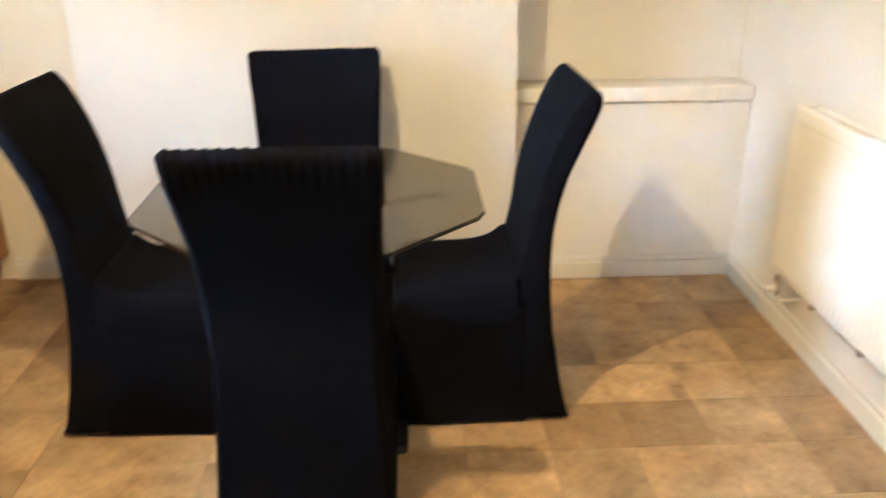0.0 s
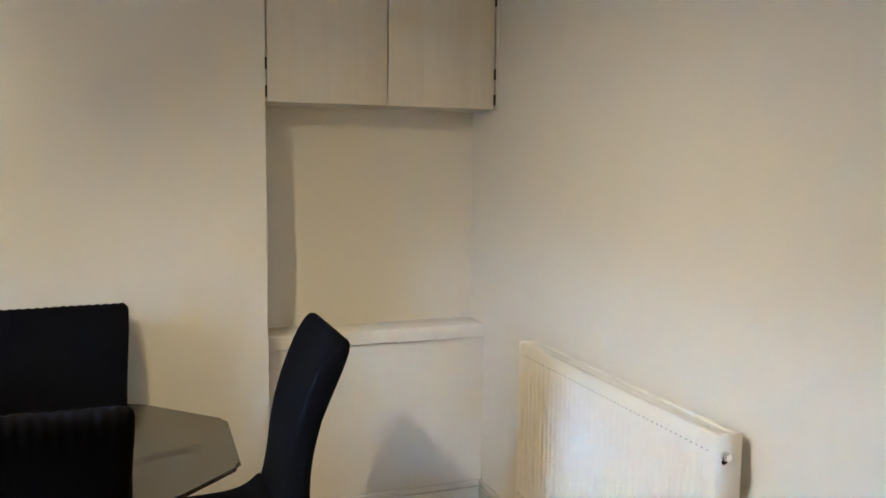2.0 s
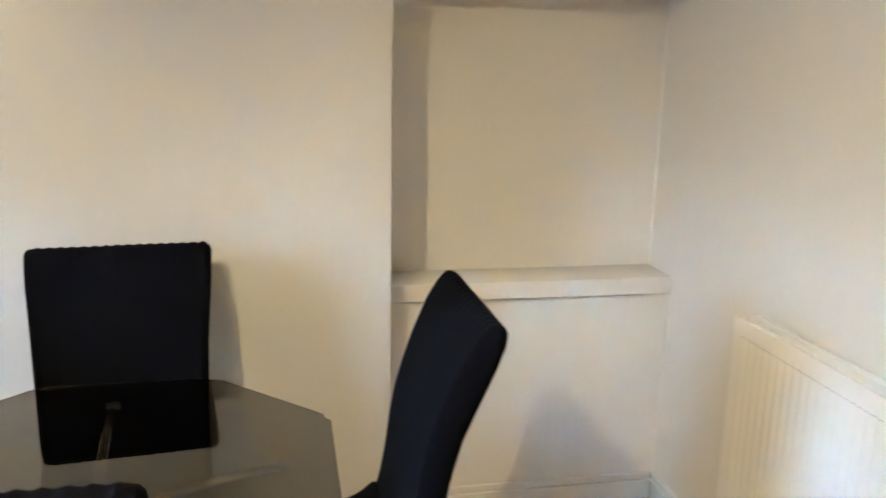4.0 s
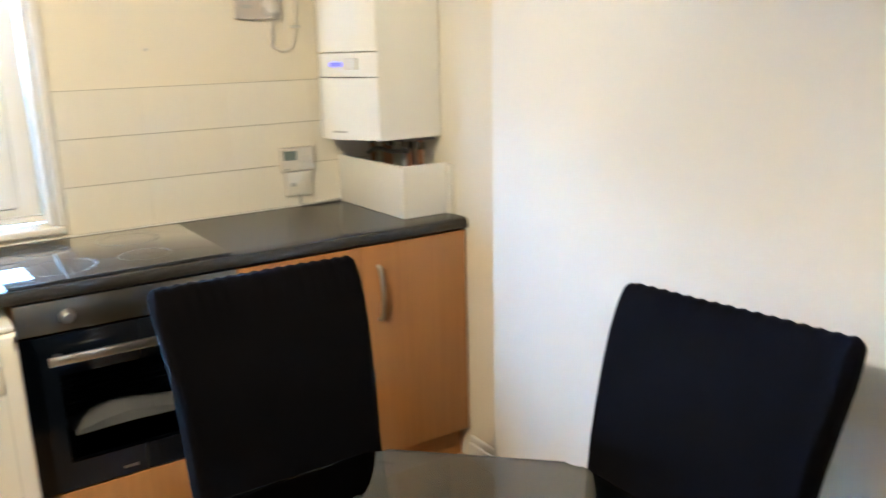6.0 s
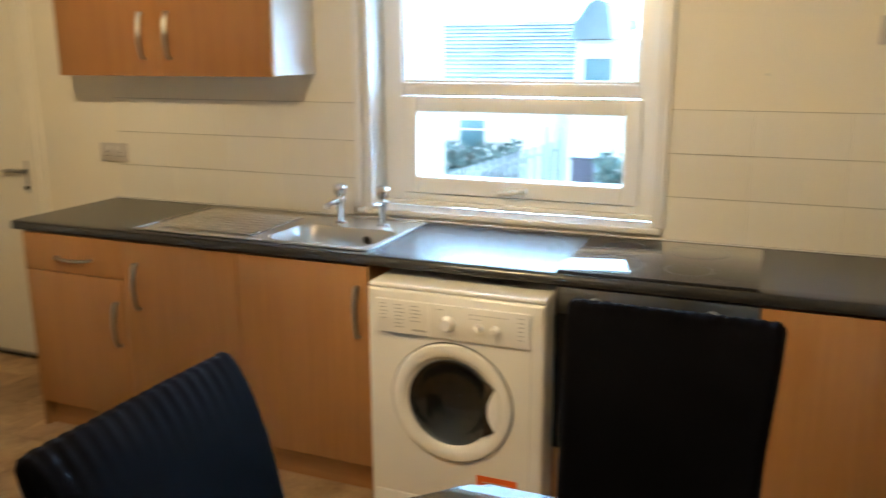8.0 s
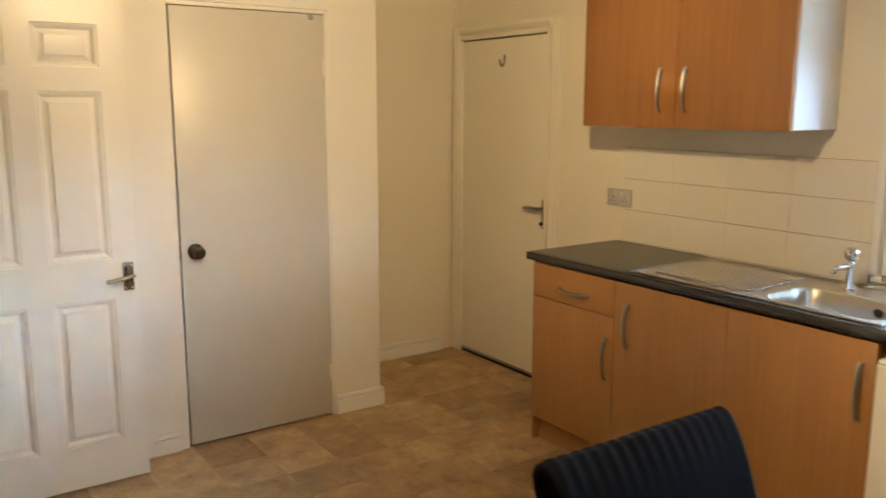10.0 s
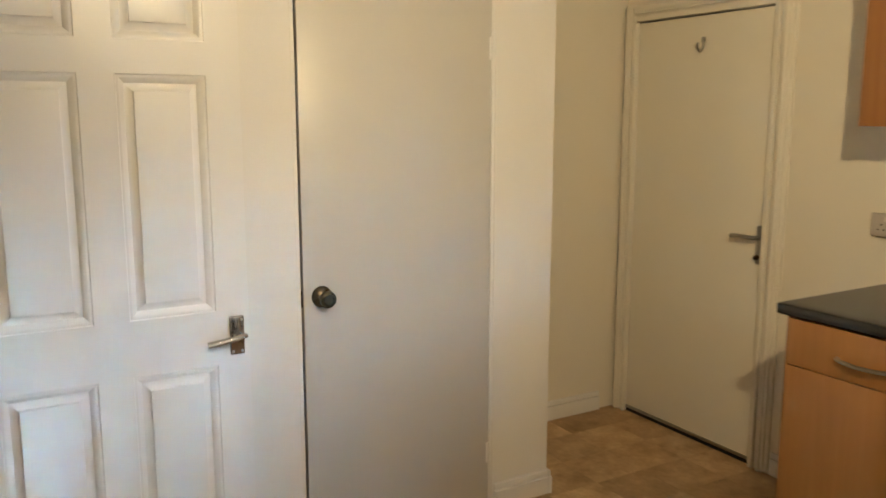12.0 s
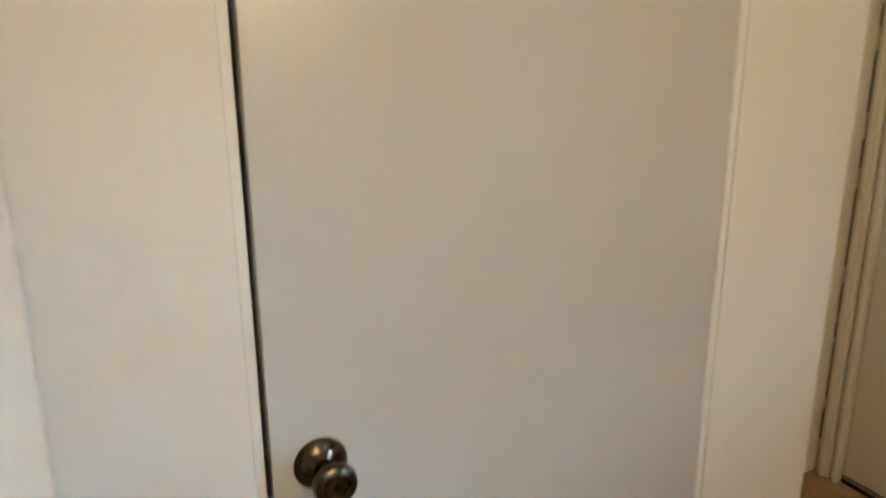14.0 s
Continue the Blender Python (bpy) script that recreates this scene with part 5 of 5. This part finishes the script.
def neighbour_house():
    hx = -14.0
    h = thing("neighbour_house", "white rendered house with a grey slate roof", "house", at=(hx, -5.5, GZ))
    part("wall", boxed(hx - 6, hx, -16.0, -3.2, GZ, 1.05), RENDERW, h)
    roof = part("roof", boxed(hx - 3.0, hx - 2.9, -13.0, -3.9, 2.1, 2.3), SLATE, h, "slate roof in even courses")
    n = 15
    for k in range(n):
        t = k / n
        x = hx + 0.25 - 2.9 * t
        z = 0.98 + 1.32 * t
        bm = boxed(x - 0.26, x, -13.0, -3.9, z, z + 0.022)
        bmesh.ops.rotate(bm, cent=(x, 0, z), matrix=Matrix.Rotation(radians(19), 3, "Y"), verts=bm.verts)
        part("slate_course", bm, SLATE, roof)
    w = part("window", boxed(hx - 0.05, hx + 0.02, -7.18, -6.62, -0.42, 0.15), PALEGLASS, h, "dark window")
    part("window_frame", boxed(hx + 0.021, hx + 0.04, -7.18, -6.58, -0.06, -0.02), UPVC, w)
    bm = boxed(hx - 1.0, hx + 1.4, -4.47, -2.6, GZ, 1.815)
    for v in bm.verts:
        if v.co.y < -4 and v.co.z > 1:
            v.co.y = -4.30
    g = part("gable", bm, RENDERW, h, "white gabled wing")
    bm = bmesh.new()
    pts = [(-4.42, 1.82), (-4.37, 2.10), (-4.12, 2.48), (-3.94, 2.54), (-3.74, 2.42), (-3.64, 1.82)]
    f = [bm.verts.new((hx + 1.45, y, z)) for y, z in pts]
    b = [bm.verts.new((hx - 1.0, y, z)) for y, z in pts]
    bm.faces.new(f)
    bm.faces.new(b[::-1])
    for k in range(len(pts)):
        bm.faces.new((f[k], b[k], b[(k + 1) % len(pts)], f[(k + 1) % len(pts)]))
    part("gable_roof", bm, SLATE, g)
    for k in range(6):
        z = 1.90 + 0.1 * k
        part("slate_course", boxed(hx + 1.451, hx + 1.46, -4.34 + 0.045 * k, -3.66 - 0.02 * k, z, z + 0.08), SLATE, g)
    part("eave", boxed(hx + 1.41, hx + 1.49, -4.30, -3.60, 1.80, 1.825), BLACKP, g)
    part("gable_window", boxed(hx + 1.38, hx + 1.42, -4.14, -3.64, 0.98, 1.47), PALEGLASS, g)


neighbour_house()


def side_house():
    h = thing("side_house", "plain white house wall close by, sheared to fit the camera's view", "house", at=(-8, -12, GZ))
    # height set so the wall blocks low sky light on the chimney breast
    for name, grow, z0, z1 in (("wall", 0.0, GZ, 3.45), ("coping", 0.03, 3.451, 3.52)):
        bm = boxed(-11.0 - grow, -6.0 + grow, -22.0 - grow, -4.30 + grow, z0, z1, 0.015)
        # shears the near side to follow the camera's sight line
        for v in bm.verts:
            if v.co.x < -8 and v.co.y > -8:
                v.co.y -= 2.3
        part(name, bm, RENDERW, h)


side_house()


def hedge(label, x0, x1, y0, y1, top, count, seed):
    rng = random.Random(seed)
    bm = bmesh.new()
    for k in range(count):
        x, y = rng.uniform(x0, x1), rng.uniform(y0, y1)
        z = rng.uniform(GZ, top + 0.05 * math.sin(y * 3.1) + rng.uniform(-0.08, 0.06))
        r = rng.uniform(0.05, 0.13)
        m = Matrix.Translation((x, y, z)) @ Euler((rng.uniform(0, 6), rng.uniform(0, 6), rng.uniform(0, 6))).to_matrix().to_4x4()
        vs = [bm.verts.new(m @ Vector(p)) for p in ((-r, 0, 0), (0, -r * 0.5, 0.01), (r, 0, 0), (0, r * 0.5, 0.01))]
        bm.faces.new(vs)
    tagged(new("hedge", mesh_of("hedge", bm, HEDGE, False)), label, "hedge", kind="stuff")


hedge("dark green clipped garden hedge", -13.2, -12.3, -8.6, -5.4, -0.24, 2600, 4)
hedge("loose green shrub beside a shed", -9.3, -8.8, -3.08, -2.5, 0.12, 700, 9)


def garden_shed():
    g = thing("garden_shed", "small dark stained garden shed", "shed", at=(-9.2, -3.32, GZ))
    part("shed_wall", boxed(-9.6, -9.0, -3.48, -3.16, GZ, 0.03, 0.01), SHED, g)
    part("shed_roof", boxed(-9.65, -8.95, -3.50, -3.14, 0.031, 0.075, 0.01), SHED, g)


garden_shed()


def fence():
    f = thing("garden_fence", "weathered grey picket fence running down the garden", "fence", at=(-10, -4.6, GZ))
    a, b = Vector((-11.2, -6.4, -0.62)), Vector((-10.8, -4.12, 0.13))
    n = 16
    for k in range(n):
        p = a.lerp(b, k / (n - 1))
        bm = boxed(p.x - 0.015, p.x + 0.015, p.y - 0.042, p.y + 0.042, GZ, p.z, 0.004, 1)
        part("picket", bm, FENCE, f)
    for dz in (-0.15, -0.7):
        bm = tube(bmesh.new(), [a + Vector((-0.03, 0, dz)), b + Vector((-0.03, 0, dz))], 0.03, 6)
        part("rail", bm, FENCE, f)
    for y in (-4.32, -4.06):
        part("post", boxed(-10.75, -10.69, y - 0.035, y + 0.035, GZ, 0.36, 0.01), FENCE, f)


fence()


# ---- wall tiles and floor tiles ----
def tile_mesh(name, sx, sy, sz, bev):
    """A thin tile with its face towards +x, or +z where flat."""
    bm = boxed(0, sx, 0, sy, 0, sz)
    es = [e for e in bm.edges if all(abs(v.co.x - sx) < 1e-6 for v in e.verts) and abs(e.verts[0].co.z - e.verts[1].co.z) < 1e-6]
    bmesh.ops.bevel(bm, geom=es, offset=bev, segments=1, affect="EDGES")
    return mesh_of(name, bm, WTILE)


tz = [0.9165, 1.0715, 1.2245, 1.3765]
bm = bmesh.new()
box(bm, 0.0005, 0.004, -1.0, YA - 0.001, 0.912, 1.376)
box(bm, 0.0005, 0.004, -3.49, -2.247, 0.912, 1.376)
structure("trim_tile_bed", bm, GROUT, "grout bed of the wall tiles", "wall tiles")
made = {}
for ys in ([-1.0, -0.729, -0.43, -0.13, YA - 0.001], [-3.488, -3.19, -2.89, -2.59, -2.29, -2.247]):
    for r in range(3):
        for a, b in zip(ys, ys[1:]):
            key = (round(b - a, 3), r)
            if key not in made:
                made[key] = tile_mesh("tile", 0.0055, b - a - 0.0007, tz[r + 1] - tz[r] - 0.0022, 0.0004)
            o = new("tile", made[key])
            o.location = (0.0035, a + 0.00015, tz[r])
            o.parent = wall_west

FX, FY = 0.25, 0.2365
bm = boxed(0, FX - 0.0014, 0, FY - 0.0014, -0.004, 0.0)
full = mesh_of("floor_tile", bm, FTILE, False)
i0 = int(math.floor((0 - 2.95) / FX))
j0 = int(math.floor((YR + 0.95) / FY))
cut = {}
for j in range(j0, 6):
    for i in range(i0, 4):
        xa, ya = 2.95 + i * FX, -0.95 + j * FY
        x0_, x1_ = max(xa, 0.0), min(xa + FX, X1)
        y0_, y1_ = max(ya, YR), min(ya + FY, YA)
        if x1_ - x0_ < 0.02 or y1_ - y0_ < 0.02 or (x1_ < 0.51 and y0_ > -3.46) or (x0_ > 2.72 and y0_ > 0.03):
            continue
        if x1_ < 3.0 and x0_ > 0.92 and y1_ < YS - 0.1:
            continue
        w_, d_ = round(x1_ - x0_, 3), round(y1_ - y0_, 3)
        if (w_, d_) == (FX, FY):
            me = full
        else:
            if (w_, d_) not in cut:
                cut[(w_, d_)] = mesh_of("floor_tile", boxed(0, w_ - 0.0014, 0, d_ - 0.0014, -0.004, 0.0), FTILE, False)
            me = cut[(w_, d_)]
        o = new("floor_tile", me)
        o.location = (x0_ + 0.0007, y0_ + 0.0007, 0)
        o.parent = floor
